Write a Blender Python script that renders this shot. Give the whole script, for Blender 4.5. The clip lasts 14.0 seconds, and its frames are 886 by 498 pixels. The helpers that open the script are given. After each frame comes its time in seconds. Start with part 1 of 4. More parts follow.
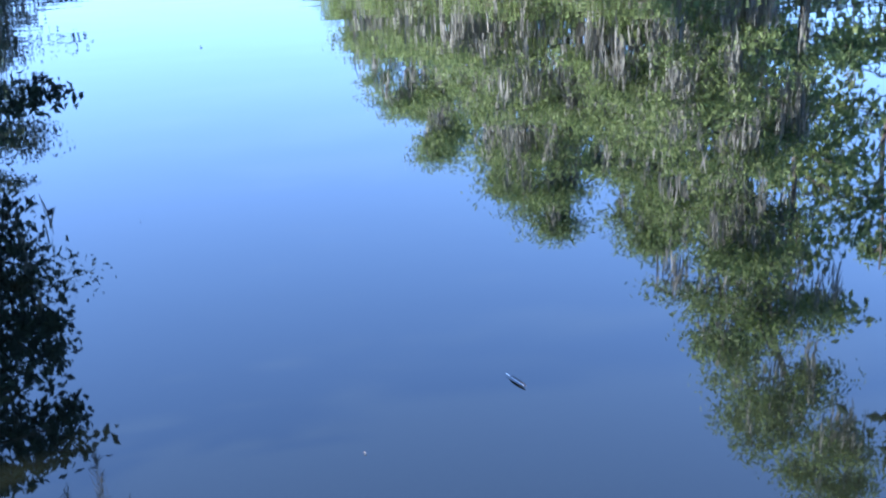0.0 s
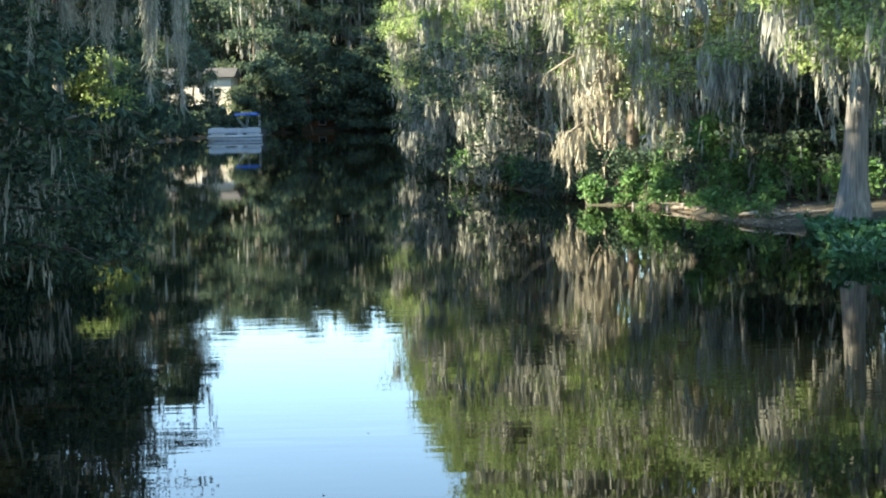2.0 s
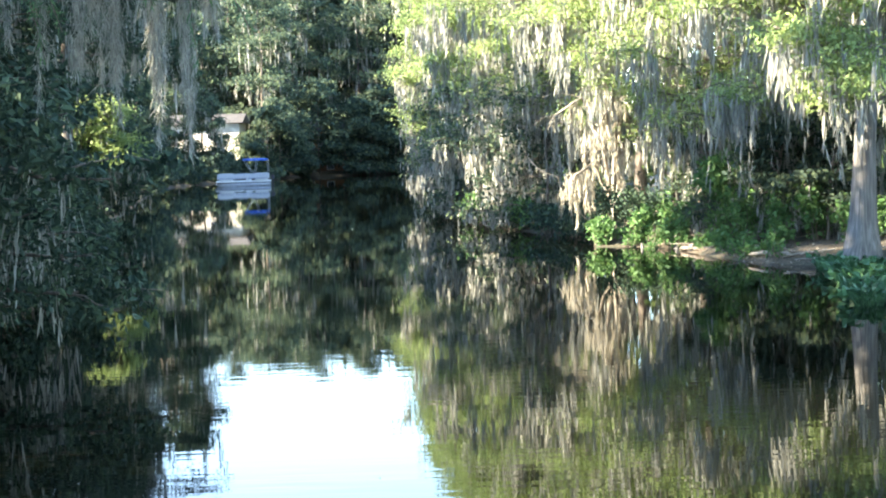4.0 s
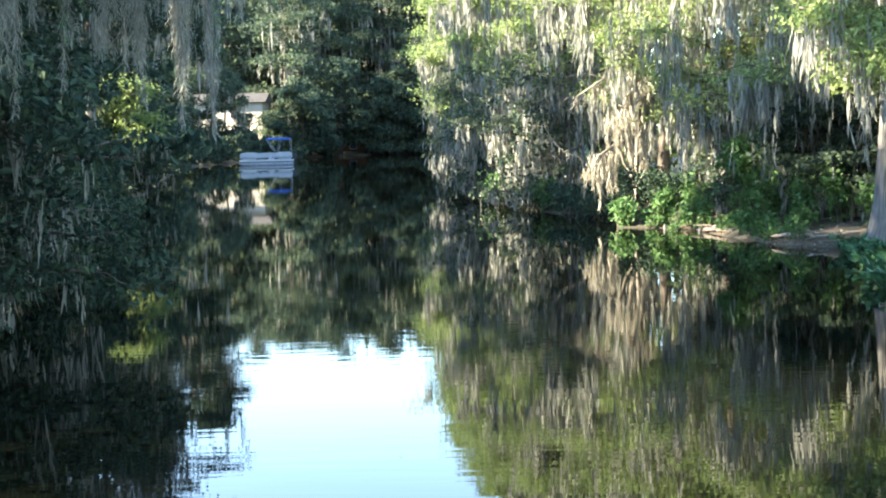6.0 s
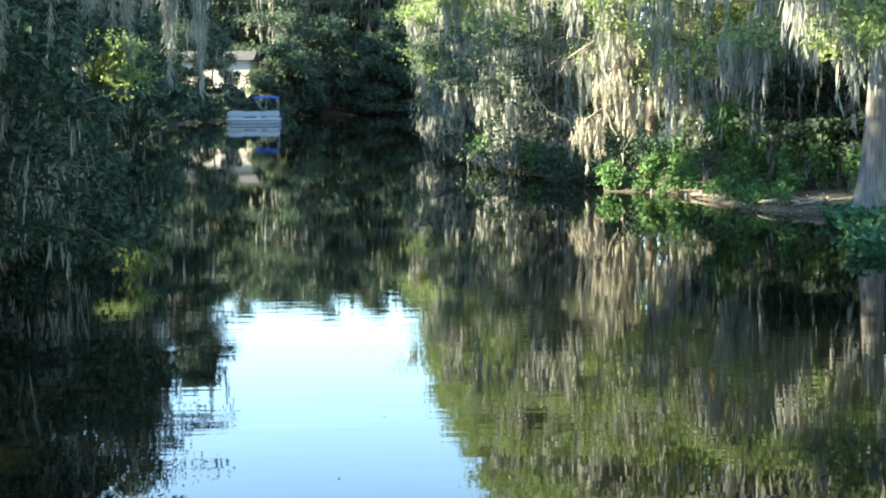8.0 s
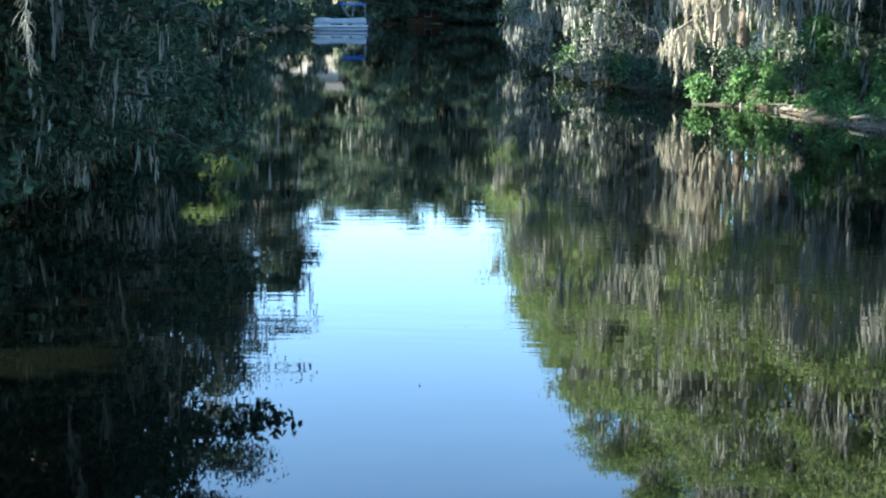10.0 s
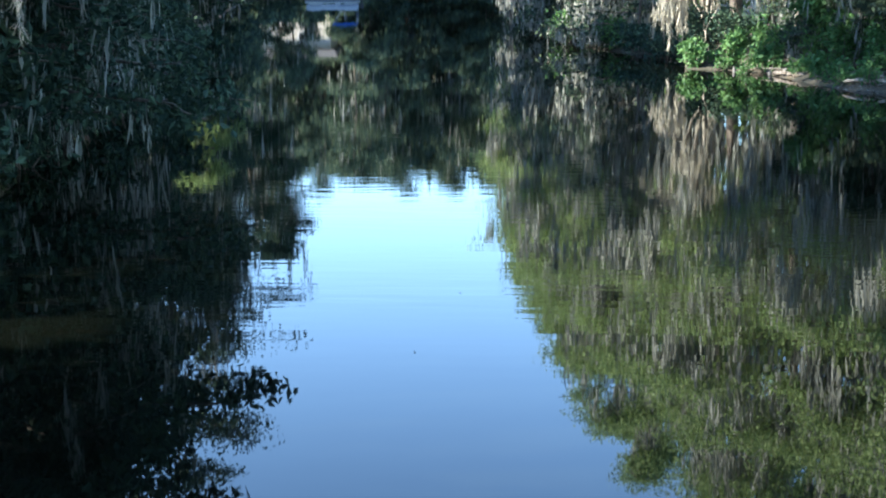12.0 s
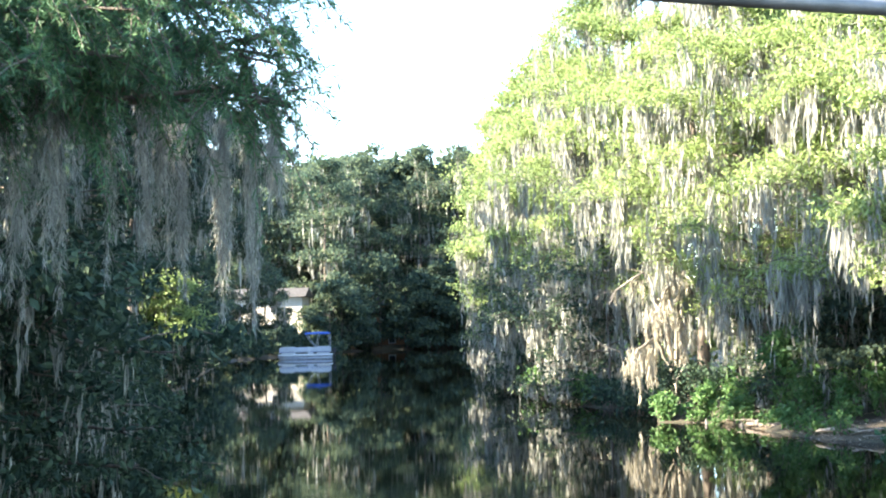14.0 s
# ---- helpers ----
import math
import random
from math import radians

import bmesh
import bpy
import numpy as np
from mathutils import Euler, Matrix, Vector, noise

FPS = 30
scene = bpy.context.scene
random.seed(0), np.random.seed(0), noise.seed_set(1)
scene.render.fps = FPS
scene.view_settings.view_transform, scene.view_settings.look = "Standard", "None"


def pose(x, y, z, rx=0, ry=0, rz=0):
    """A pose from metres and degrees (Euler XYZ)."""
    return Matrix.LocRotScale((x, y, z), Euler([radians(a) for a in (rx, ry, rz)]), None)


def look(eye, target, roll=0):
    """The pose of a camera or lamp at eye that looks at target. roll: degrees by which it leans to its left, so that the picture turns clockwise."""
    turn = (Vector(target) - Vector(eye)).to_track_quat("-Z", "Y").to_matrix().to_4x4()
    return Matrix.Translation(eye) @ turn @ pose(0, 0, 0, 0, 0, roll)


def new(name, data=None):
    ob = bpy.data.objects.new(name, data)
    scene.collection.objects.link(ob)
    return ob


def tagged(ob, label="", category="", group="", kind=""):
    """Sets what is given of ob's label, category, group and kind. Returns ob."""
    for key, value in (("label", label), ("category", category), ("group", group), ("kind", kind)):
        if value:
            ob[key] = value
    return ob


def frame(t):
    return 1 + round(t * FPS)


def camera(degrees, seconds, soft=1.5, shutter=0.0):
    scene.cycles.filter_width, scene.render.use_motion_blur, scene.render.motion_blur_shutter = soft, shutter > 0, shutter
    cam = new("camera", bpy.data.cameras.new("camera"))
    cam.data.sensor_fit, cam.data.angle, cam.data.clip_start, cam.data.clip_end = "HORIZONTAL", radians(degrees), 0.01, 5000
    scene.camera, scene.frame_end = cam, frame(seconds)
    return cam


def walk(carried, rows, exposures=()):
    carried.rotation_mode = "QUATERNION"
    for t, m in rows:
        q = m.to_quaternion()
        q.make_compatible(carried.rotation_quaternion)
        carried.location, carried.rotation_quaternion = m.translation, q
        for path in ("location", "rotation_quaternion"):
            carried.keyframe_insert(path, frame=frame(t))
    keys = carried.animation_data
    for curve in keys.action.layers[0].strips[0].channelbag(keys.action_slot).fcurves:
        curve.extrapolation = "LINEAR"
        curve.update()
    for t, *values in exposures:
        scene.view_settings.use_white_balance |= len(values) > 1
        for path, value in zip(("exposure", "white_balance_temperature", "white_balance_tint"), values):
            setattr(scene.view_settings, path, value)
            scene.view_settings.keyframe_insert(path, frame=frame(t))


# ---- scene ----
cam = camera(34.0, 14.0, soft=2.0)
PATH = [
    (0.0, pose(0, 0, 3.0, 66.502, 1.424, -5.881)),
    (0.5, pose(0, 0, 3.0, 73.498, 2.047, -1.473)),
    (1.0, pose(0, 0, 3.0, 78.585, 1.524, -0.348)),
    (1.5, pose(0, 0, 3.0, 83.176, 1.240, -0.098)),
    (2.0, pose(0, 0, 3.0, 84.393, 0.883, -0.812)),
    (2.2, pose(0, 0, 3.0, 85.422, 0.877, -0.914)),
    (4.3, pose(0, 0, 3.0, 86.104, 1.630, -0.400)),
    (4.5, pose(0, 0, 3.0, 85.540, 1.581, -0.266)),
    (5.0, pose(0, 0, 3.0, 84.917, 1.453, -0.129)),
    (5.5, pose(0, 0, 3.0, 84.995, 1.347, 0.077)),
    (6.0, pose(0, 0, 3.0, 85.336, 1.270, 0.392)),
    (6.5, pose(0, 0, 3.0, 85.732, 0.716, 0.036)),
    (7.0, pose(0, 0, 3.0, 85.348, 0.131, 0.117)),
    (7.5, pose(0, 0, 3.0, 84.569, 0.445, -0.207)),
    (8.0, pose(0, 0, 3.0, 83.805, 0.434, -0.071)),
    (8.5, pose(0, 0, 3.0, 82.859, 0.351, 0.233)),
    (8.7, pose(0, 0, 3.0, 82.609, 0.541, 0.854)),
    (10.8, pose(0, 0, 3.0, 78.918, -0.537, 3.883)),
    (11.0, pose(0, 0, 3.0, 78.691, -0.430, 3.613)),
    (11.5, pose(0, 0, 3.0, 78.241, -0.349, 3.161)),
    (12.0, pose(0, 0, 3.0, 78.947, 0.158, 3.047)),
    (12.5, pose(0, 0, 3.0, 86.428, 0.470, 2.906)),
    (12.6, pose(0, 0, 3.0, 87.948, 0.506, 2.745)),
    (13.0, pose(0, 0, 3.0, 91.123, 1.133, 2.356)),
    (13.5, pose(0, 0, 3.0, 92.343, 1.428, 2.290)),
    (14.0, pose(0, 0, 3.0, 93.037, 1.363, 1.917)),
]
EXPOSURES = [(0.0, 3.8, 5200, 20), (0.6, 2.94, 5000, 15), (1.0, 2.52, 5400, 8), (1.5, 2.62, 6350, 2), (2.2, 3.12, 6900, 2), (4.5, 3.82, 6750, 10), (5.0, 3.46, 6750, 7), (7.0, 3.46, 6750, 7), (8.5, 3.22, 6600, -3), (11.0, 2.97, 5400, 4), (12.0, 2.87, 5600, 6), (12.5, 2.99, 6750, 13), (13.0, 3.72, 6400, 10), (13.5, 3.87, 6650, 10), (14.0, 3.67, 6600, 10)]
walk(cam, PATH, EXPOSURES)

# ---- world and sun ----
SUN_ELEVATION, SUN_FROM = radians(25), radians(259)  # compass angle from +Y, clockwise
world = bpy.data.worlds.new("sky")
scene.world = world
world.use_nodes = True
wn = world.node_tree.nodes
sky = wn.new("ShaderNodeTexSky")
sky.sky_type, sky.sun_disc = "NISHITA", False
sky.sun_elevation, sky.sun_rotation = SUN_ELEVATION, SUN_FROM
sky.air_density, sky.dust_density, sky.ozone_density, sky.altitude = 1.0, 0.05, 2.0, 600
world.node_tree.links.new(sky.outputs[0], wn["Background"].inputs[0])
wn["Background"].inputs[1].default_value = 0.13
sun = new("sun", bpy.data.lights.new("sun", "SUN"))
sun.data.energy, sun.data.angle, sun.data.color = 5.0, radians(0.6), (1.0, 0.9, 0.74)
sun_dir = Vector((math.sin(SUN_FROM) * math.cos(SUN_ELEVATION), math.cos(SUN_FROM) * math.cos(SUN_ELEVATION), math.sin(SUN_ELEVATION)))
sun.matrix_world = look(sun_dir * 100, (0, 0, 0))


# ---- materials ----
def material(name):
    m = bpy.data.materials.new(name)
    m.use_nodes = True
    return m, m.node_tree.nodes, m.node_tree.links, m.node_tree.nodes["Principled BSDF"]


def ramp(nodes, links, source, stops):
    r = nodes.new("ShaderNodeValToRGB")
    while len(r.color_ramp.elements) < len(stops):
        r.color_ramp.elements.new(0.5)
    for e, (at, col) in zip(r.color_ramp.elements, stops):
        e.position, e.color = at, (*col, 1)
    links.new(source, r.inputs[0])
    return r.outputs[0]


def noise_tex(nodes, links, scale, detail=4, stretch=(1, 1, 1), coords="Object"):
    c, mp, n = nodes.new("ShaderNodeTexCoord"), nodes.new("ShaderNodeMapping"), nodes.new("ShaderNodeTexNoise")
    mp.inputs["Scale"].default_value = stretch
    n.inputs["Scale"].default_value, n.inputs["Detail"].default_value = scale, detail
    links.new(c.outputs[coords], mp.inputs[0])
    links.new(mp.outputs[0], n.inputs["Vector"])
    return n.outputs["Fac"]


def leaf_material(name, dark, mid, light, translucent=0.35, rough=0.55):
    """Thin foliage: each leaf has its own tint, patches of the crown differ, light passes through."""
    m, n, l, b = material(name)
    geo = n.new("ShaderNodeNewGeometry")
    patch = noise_tex(n, l, 0.55, 3)
    mix = n.new("ShaderNodeMath")
    mix.operation = "MULTIPLY_ADD"
    l.new(geo.outputs["Random Per Island"], mix.inputs[0])
    mix.inputs[1].default_value = 0.55
    half = n.new("ShaderNodeMath")
    half.operation = "MULTIPLY"
    half.inputs[1].default_value = 0.5
    l.new(patch, half.inputs[0])
    l.new(half.outputs[0], mix.inputs[2])
    col = ramp(n, l, mix.outputs[0], [(0.15, dark), (0.5, mid), (0.85, light)])
    l.new(col, b.inputs["Base Color"])
    b.inputs["Roughness"].default_value = rough
    b.inputs["Specular IOR Level"].default_value = 0.2
    t, s = n.new("ShaderNodeBsdfTranslucent"), n.new("ShaderNodeMixShader")
    l.new(col, t.inputs[0])
    s.inputs[0].default_value = translucent
    l.new(b.outputs[0], s.inputs[1])
    l.new(t.outputs[0], s.inputs[2])
    l.new(s.outputs[0], n["Material Output"].inputs[0])
    return m


def solid_material(name, stops, scale=6, rough=0.8, stretch=(1, 1, 1), bump=0.0, bump_scale=30, metal=0.0):
    m, n, l, b = material(name)
    l.new(ramp(n, l, noise_tex(n, l, scale, 6, stretch), stops), b.inputs["Base Color"])
    b.inputs["Roughness"].default_value, b.inputs["Metallic"].default_value = rough, metal
    if bump:
        bp = n.new("ShaderNodeBump")
        bp.inputs["Strength"].default_value, bp.inputs["Distance"].default_value = 0.8, bump
        l.new(noise_tex(n, l, bump_scale, 6, stretch), bp.inputs["Height"])
        l.new(bp.outputs[0], b.inputs["Normal"])
    return m


LEAF_CYPRESS = leaf_material("cypress_leaf", (0.075, 0.10, 0.04), (0.175, 0.24, 0.078), (0.35, 0.425, 0.17), 0.5)
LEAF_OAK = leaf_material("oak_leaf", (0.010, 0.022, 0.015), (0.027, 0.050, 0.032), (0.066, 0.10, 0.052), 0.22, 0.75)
# the bluish lift in these greens stands in for haze over the distance
LEAF_FAR = leaf_material("far_leaf", (0.028, 0.047, 0.037), (0.055, 0.082, 0.058), (0.14, 0.175, 0.09), 0.5, 0.95)
LEAF_NEAR = leaf_material("near_needle", (0.028, 0.068, 0.034), (0.062, 0.138, 0.064), (0.125, 0.215, 0.09), 0.35)
LEAF_SHRUB = leaf_material("shrub_leaf", (0.032, 0.075, 0.024), (0.07, 0.145, 0.045), (0.14, 0.23, 0.075), 0.4)
LEAF_HYACINTH = leaf_material("water_plant_leaf", (0.018, 0.050, 0.022), (0.035, 0.09, 0.036), (0.07, 0.15, 0.06), 0.2, 0.45)
MOSS = leaf_material("spanish_moss", (0.108, 0.112, 0.095), (0.232, 0.234, 0.202), (0.38, 0.372, 0.315), 0.35, 0.9)
DRY_MOSS = leaf_material("dry_moss", (0.14, 0.122, 0.09), (0.30, 0.272, 0.208), (0.46, 0.428, 0.34), 0.3, 0.9)
BARK = solid_material("bark", [(0.3, (0.045, 0.035, 0.028)), (0.7, (0.16, 0.13, 0.10))], 5, 0.9, (3, 3, 0.5), 0.03, 14)
BARK_GREY = solid_material("cypress_bark", [(0.25, (0.06, 0.055, 0.048)), (0.5, (0.13, 0.12, 0.105)), (0.75, (0.23, 0.21, 0.19))], 3, 0.9, (6, 6, 0.35), 0.04, 6)
DEADWOOD = solid_material("dead_wood", [(0.3, (0.13, 0.11, 0.085)), (0.7, (0.30, 0.26, 0.20))], 8, 0.85, (1, 1, 4), 0.01, 30)


def ground_material():
    m, n, l, b = material("bank_soil")
    big, small = noise_tex(n, l, 0.35, 4), noise_tex(n, l, 9, 6)
    a = n.new("ShaderNodeMath")
    a.operation = "MULTIPLY_ADD"
    a.inputs[1].default_value = 0.5
    l.new(small, a.inputs[0])
    h = n.new("ShaderNodeMath")
    h.operation = "MULTIPLY"
    h.inputs[1].default_value = 0.5
    l.new(big, h.inputs[0])
    l.new(h.outputs[0], a.inputs[2])
    l.new(ramp(n, l, a.outputs[0], [(0.38, (0.02, 0.024, 0.010)), (0.54, (0.045, 0.034, 0.019)), (0.68, (0.115, 0.082, 0.048))]), b.inputs["Base Color"])
    b.inputs["Roughness"].default_value = 0.95
    bp = n.new("ShaderNodeBump")
    bp.inputs["Strength"].default_value, bp.inputs["Distance"].default_value = 1.0, 0.05
    l.new(small, bp.inputs["Height"])
    l.new(bp.outputs[0], b.inputs["Normal"])
    return m


def water_material():
    """Still, tea-dark river water: a mirror by its own refraction index, with faint swell and patches of fine ripples."""
    m, n, l, b = material("river_water")
    b.inputs["Base Color"].default_value = (0.002, 0.0025, 0.0015, 1)
    b.inputs["Roughness"].default_value, b.inputs["IOR"].default_value = 0.016, 1.333
    swell = noise_tex(n, l, 0.9, 2, (1, 1.6, 1))
    fine = noise_tex(n, l, 3.2, 1.5, (0.30, 1.8, 1))
    # a breath of wind ripples the reach some way up the river; nearer and farther it lies calmer
    c, xyz, reach = n.new("ShaderNodeTexCoord"), n.new("ShaderNodeSeparateXYZ"), n.new("ShaderNodeMapRange")
    l.new(c.outputs["Object"], xyz.inputs[0])
    l.new(xyz.outputs["Y"], reach.inputs[0])
    reach.inputs["From Max"].default_value = 50.0
    breeze = ramp(n, l, reach.outputs[0], [(0.20, (0.03, 0.03, 0.03)), (0.26, (0.9, 0.9, 0.9)), (0.34, (0.8, 0.8, 0.8)), (0.7, (0.25, 0.25, 0.25))])
    gust = ramp(n, l, noise_tex(n, l, 0.30, 2, (0.5, 1.2, 1)), [(0.36, (0.25, 0.25, 0.25)), (0.62, (1, 1, 1))])
    both = n.new("ShaderNodeMath")
    both.operation = "MULTIPLY"
    l.new(breeze, both.inputs[0])
    l.new(gust, both.inputs[1])
    mask = both.outputs[0]
    f = n.new("ShaderNodeMath")
    f.operation = "MULTIPLY"
    l.new(fine, f.inputs[0])
    l.new(mask, f.inputs[1])
    b1, b2 = n.new("ShaderNodeBump"), n.new("ShaderNodeBump")
    b1.inputs["Strength"].default_value, b1.inputs["Distance"].default_value = 1.0, 0.0006
    b2.inputs["Strength"].default_value, b2.inputs["Distance"].default_value = 1.0, 0.0017
    l.new(swell, b1.inputs["Height"])
    l.new(f.outputs[0], b2.inputs["Height"])
    l.new(b1.outputs[0], b2.inputs["Normal"])
    l.new(b2.outputs[0], b.inputs["Normal"])
    return m


GROUND, WATER = ground_material(), water_material()


# ---- mesh helpers ----
def quads(name, verts, faces, mat, parent=None, label="", smooth=False):
    """One mesh object out of arrays of points and four-cornered faces."""
    me = bpy.data.meshes.new(name)
    verts, faces = np.asarray(verts, np.float32), np.asarray(faces, np.int32)
    me.vertices.add(len(verts))
    me.vertices.foreach_set("co", verts.ravel())
    me.loops.add(faces.size)
    me.loops.foreach_set("vertex_index", faces.ravel())
    me.polygons.add(len(faces))
    me.polygons.foreach_set("loop_start", np.arange(0, faces.size, 4, dtype=np.int32))
    me.polygons.foreach_set("use_smooth", np.full(len(faces), smooth))
    me.update(calc_edges=True)
    me.materials.append(mat)
    ob = new(name, me)
    ob.parent = parent
    if label:
        tagged(ob, label)
    return ob


def part(name, bm, mat, parent=None, label="", smooth=False):
    me = bpy.data.meshes.new(name)
    bm.to_mesh(me)
    bm.free()
    me.materials.append(mat)
    if smooth:
        me.polygons.foreach_set("use_smooth", np.full(len(me.polygons), True))
    ob = new(name, me)
    ob.parent = parent
    if label:
        tagged(ob, label)
    return ob


def empty(name, at, label, category, group=""):
    ob = tagged(new(name), label, category, group)
    ob.location = at
    ob.empty_display_size = 0.2
    return ob


def join(pieces):
    vs, fs, k = [], [], 0
    for v, f in pieces:
        vs.append(v)
        fs.append(np.asarray(f) + k)
        k += len(v)
    return np.concatenate(vs), np.concatenate(fs)


def tube(line, radii, sides=6, fluted=0.0, rng=None):
    """A tapered limb along a line of points."""
    line, radii = np.asarray(line, float), np.asarray(radii, float)
    n = len(line)
    d = np.gradient(line, axis=0)
    d /= np.linalg.norm(d, axis=1)[:, None] + 1e-9
    ref = np.where(np.abs(d[:, 2:3]) > 0.9, np.array([[1.0, 0, 0]]), np.array([[0, 0, 1.0]]))
    u = np.cross(d, ref)
    u /= np.linalg.norm(u, axis=1)[:, None]
    w = np.cross(d, u)
    a = np.linspace(0, 2 * np.pi, sides, endpoint=False)
    swell = np.ones((n, sides))
    if fluted:
        fade = np.linspace(1, 0, n)[:, None] ** 2
        swell = 1 + fluted * fade * (np.sin(a * 5 + 0.7) + 0.6 * np.sin(a * 9 + 2))[None]
    r = radii[:, None] * swell
    v = line[:, None] + r[..., None] * (np.cos(a)[None, :, None] * u[:, None] + np.sin(a)[None, :, None] * w[:, None])
    i = np.arange(n - 1)[:, None] * sides
    j = np.arange(sides)[None]
    k = (j + 1) % sides
    f = np.stack([i + j, i + k, i + sides + k, i + sides + j], -1).reshape(-1, 4)
    return v.reshape(-1, 3), f


def leaves(points, length, width, rng, droop=0.3, outward=None):
    """A leaf of four corners, folded along its rib, at each point."""
    n = len(points)
    u = rng.normal(size=(n, 3))
    if outward is not None:
        u += outward * 1.2
    u[:, 2] -= droop
    u /= np.linalg.norm(u, axis=1)[:, None]
    v = np.cross(u, rng.normal(size=(n, 3)))
    v /= np.linalg.norm(v, axis=1)[:, None] + 1e-9
    s = rng.uniform(0.6, 1.35, (n, 1))
    lift = np.cross(u, v) * width * 0.25
    a = points
    b = points + u * length * s * 0.45 + v * width * s * 0.5 + lift
    c = points + u * length * s
    d = points + u * length * s * 0.45 - v * width * s * 0.5 + lift
    return np.stack([a, b, c, d], 1).reshape(-1, 3), np.arange(4 * n).reshape(-1, 4)


def strands(anchors, lengths, rng, per=8, spread=0.1, width=0.03, steps=3, sway=0.03, fuzz=0.35):
    """Hanging beards of moss: bundles of thin ragged ribbons, long in the middle and short at the sides.
    fuzz: the share of short ribbons that start part of the way down and roughen the beard."""
    n = len(anchors) * per
    base = np.repeat(anchors, per, 0)
    off = rng.normal(size=(n, 2)) * spread
    near = np.exp(-(off ** 2).sum(1) / (2 * (spread * 1.1) ** 2))
    whole = np.repeat(lengths, per)
    ln = whole * (0.25 + 0.75 * near) * rng.uniform(0.45, 1.05, n)
    short = rng.random(n) < fuzz
    start = np.where(short, rng.uniform(0.05, 0.72, n), 0.0)
    ln = np.where(short, whole * rng.uniform(0.18, 0.34, n), ln)
    off = off * np.where(short, (1 - start) ** 0.7, 1.0)[:, None]
    base = base + np.column_stack([off, rng.uniform(-0.10, 0.08, n) - 0.6 * np.abs(off[:, 0]) - start * whole])
    t = np.linspace(0, 1, steps + 1)
    ang = rng.uniform(0, np.pi, n)
    side = np.column_stack([np.cos(ang), np.sin(ang), np.zeros(n)])
    prof = np.interp(t, [0, 0.2, 0.6, 1], [0.15, 1.0, 0.75, 0.08])
    w = width * rng.uniform(0.5, 1.5, n)
    mid = base[:, None] + np.stack([np.zeros((n, steps + 1))] * 2 + [-ln[:, None] * t[None]], -1)
    jig = rng.normal(size=(n, steps + 1, 2)) * sway
    jig[:, 0] = 0
    mid[:, :, :2] += jig - off[:, None] * (t[None, :, None] ** 1.5) * 0.5
    half = side[:, None] * (w[:, None] * prof[None] * 0.5 * rng.uniform(0.6, 1.4, (n, steps + 1)))[..., None]
    v = np.stack([mid - half, mid + half], 2).reshape(-1, 3)
    i = (np.arange(n)[:, None] * (steps + 1) + np.arange(steps)[None]) * 2
    f = np.stack([i, i + 1, i + 3, i + 2], -1).reshape(-1, 4)
    return v, f


def tufts(start, way, length, width, rng, curl=0.012):
    """Short soft ribbons of two pieces, each one running its own way from its start."""
    n = len(start)
    t = np.array([0.0, 0.5, 1.0])
    mid = start[:, None] + way[:, None] * (length[:, None] * t[None])[..., None]
    mid[:, 1:] += rng.normal(size=(n, 2, 3)) * curl
    ang = rng.uniform(0, np.pi, n)
    side = np.column_stack([np.cos(ang), np.sin(ang), np.zeros(n)])
    half = side[:, None] * (0.5 * width * rng.uniform(0.5, 1.5, n)[:, None] * np.array([0.35, 1.0, 0.12])[None])[..., None]
    v = np.stack([mid - half, mid + half], 2).reshape(-1, 3)
    i = (np.arange(n)[:, None] * 3 + np.arange(2)[None]) * 2
    return v, np.stack([i, i + 1, i + 3, i + 2], -1).reshape(-1, 4)


def soft_beards(anchors, lengths, rng, per=200, spread=0.06, width=0.006, tuft=0.2, loose=0.16, most=0.3):
    """Long beards of moss made of many short tufts, full at the top and tapering to a thin tip."""
    n = len(anchors) * per
    who = np.repeat(np.arange(len(anchors)), per)
    s = rng.random(n) ** 1.1
    wide = spread * rng.uniform(0.5, 1.4, len(anchors))[who] * np.interp(s, [0, 0.12, 0.5, 0.8, 1], [0.7, 1, 0.62, 0.3, 0.1])
    ph = rng.uniform(0, 6.28, (len(anchors), 2))[who]
    off = rng.normal(size=(n, 2)) * wide[:, None] + 0.018 * np.sin(ph + s[:, None] * 7) * s[:, None]
    start = anchors[who] + np.column_stack([off, -s * lengths[who] * (1.14 - most) + rng.uniform(-0.03, 0.06, n)])
    way = rng.normal(size=(n, 3)) * np.array([loose, loose, 0.05]) + np.array([0, 0, -1.0])
    return tufts(start, way, np.minimum(tuft, lengths[who] * most) * rng.uniform(0.4, 1.4, n) * (1 - 0.35 * s), width, rng)


def ball(n, rng):
    """Points that fill a ball, so that a clump has a clear outline."""
    v = rng.normal(size=(n, 3))
    return v / np.linalg.norm(v, axis=1)[:, None] * rng.random((n, 1)) ** 0.45


def bend(p, q, rng, n=6, sag=0.0, wander=0.06):
    p, q = np.asarray(p, float), np.asarray(q, float)
    t = np.linspace(0, 1, n)[:, None]
    line = p + (q - p) * t
    size = np.linalg.norm(q - p)
    line += rng.normal(size=(n, 3)) * wander * size * (t * (1.3 - t))
    line[:, 2] += sag * size * np.sin(np.pi * t[:, 0]) - 0.0
    return line


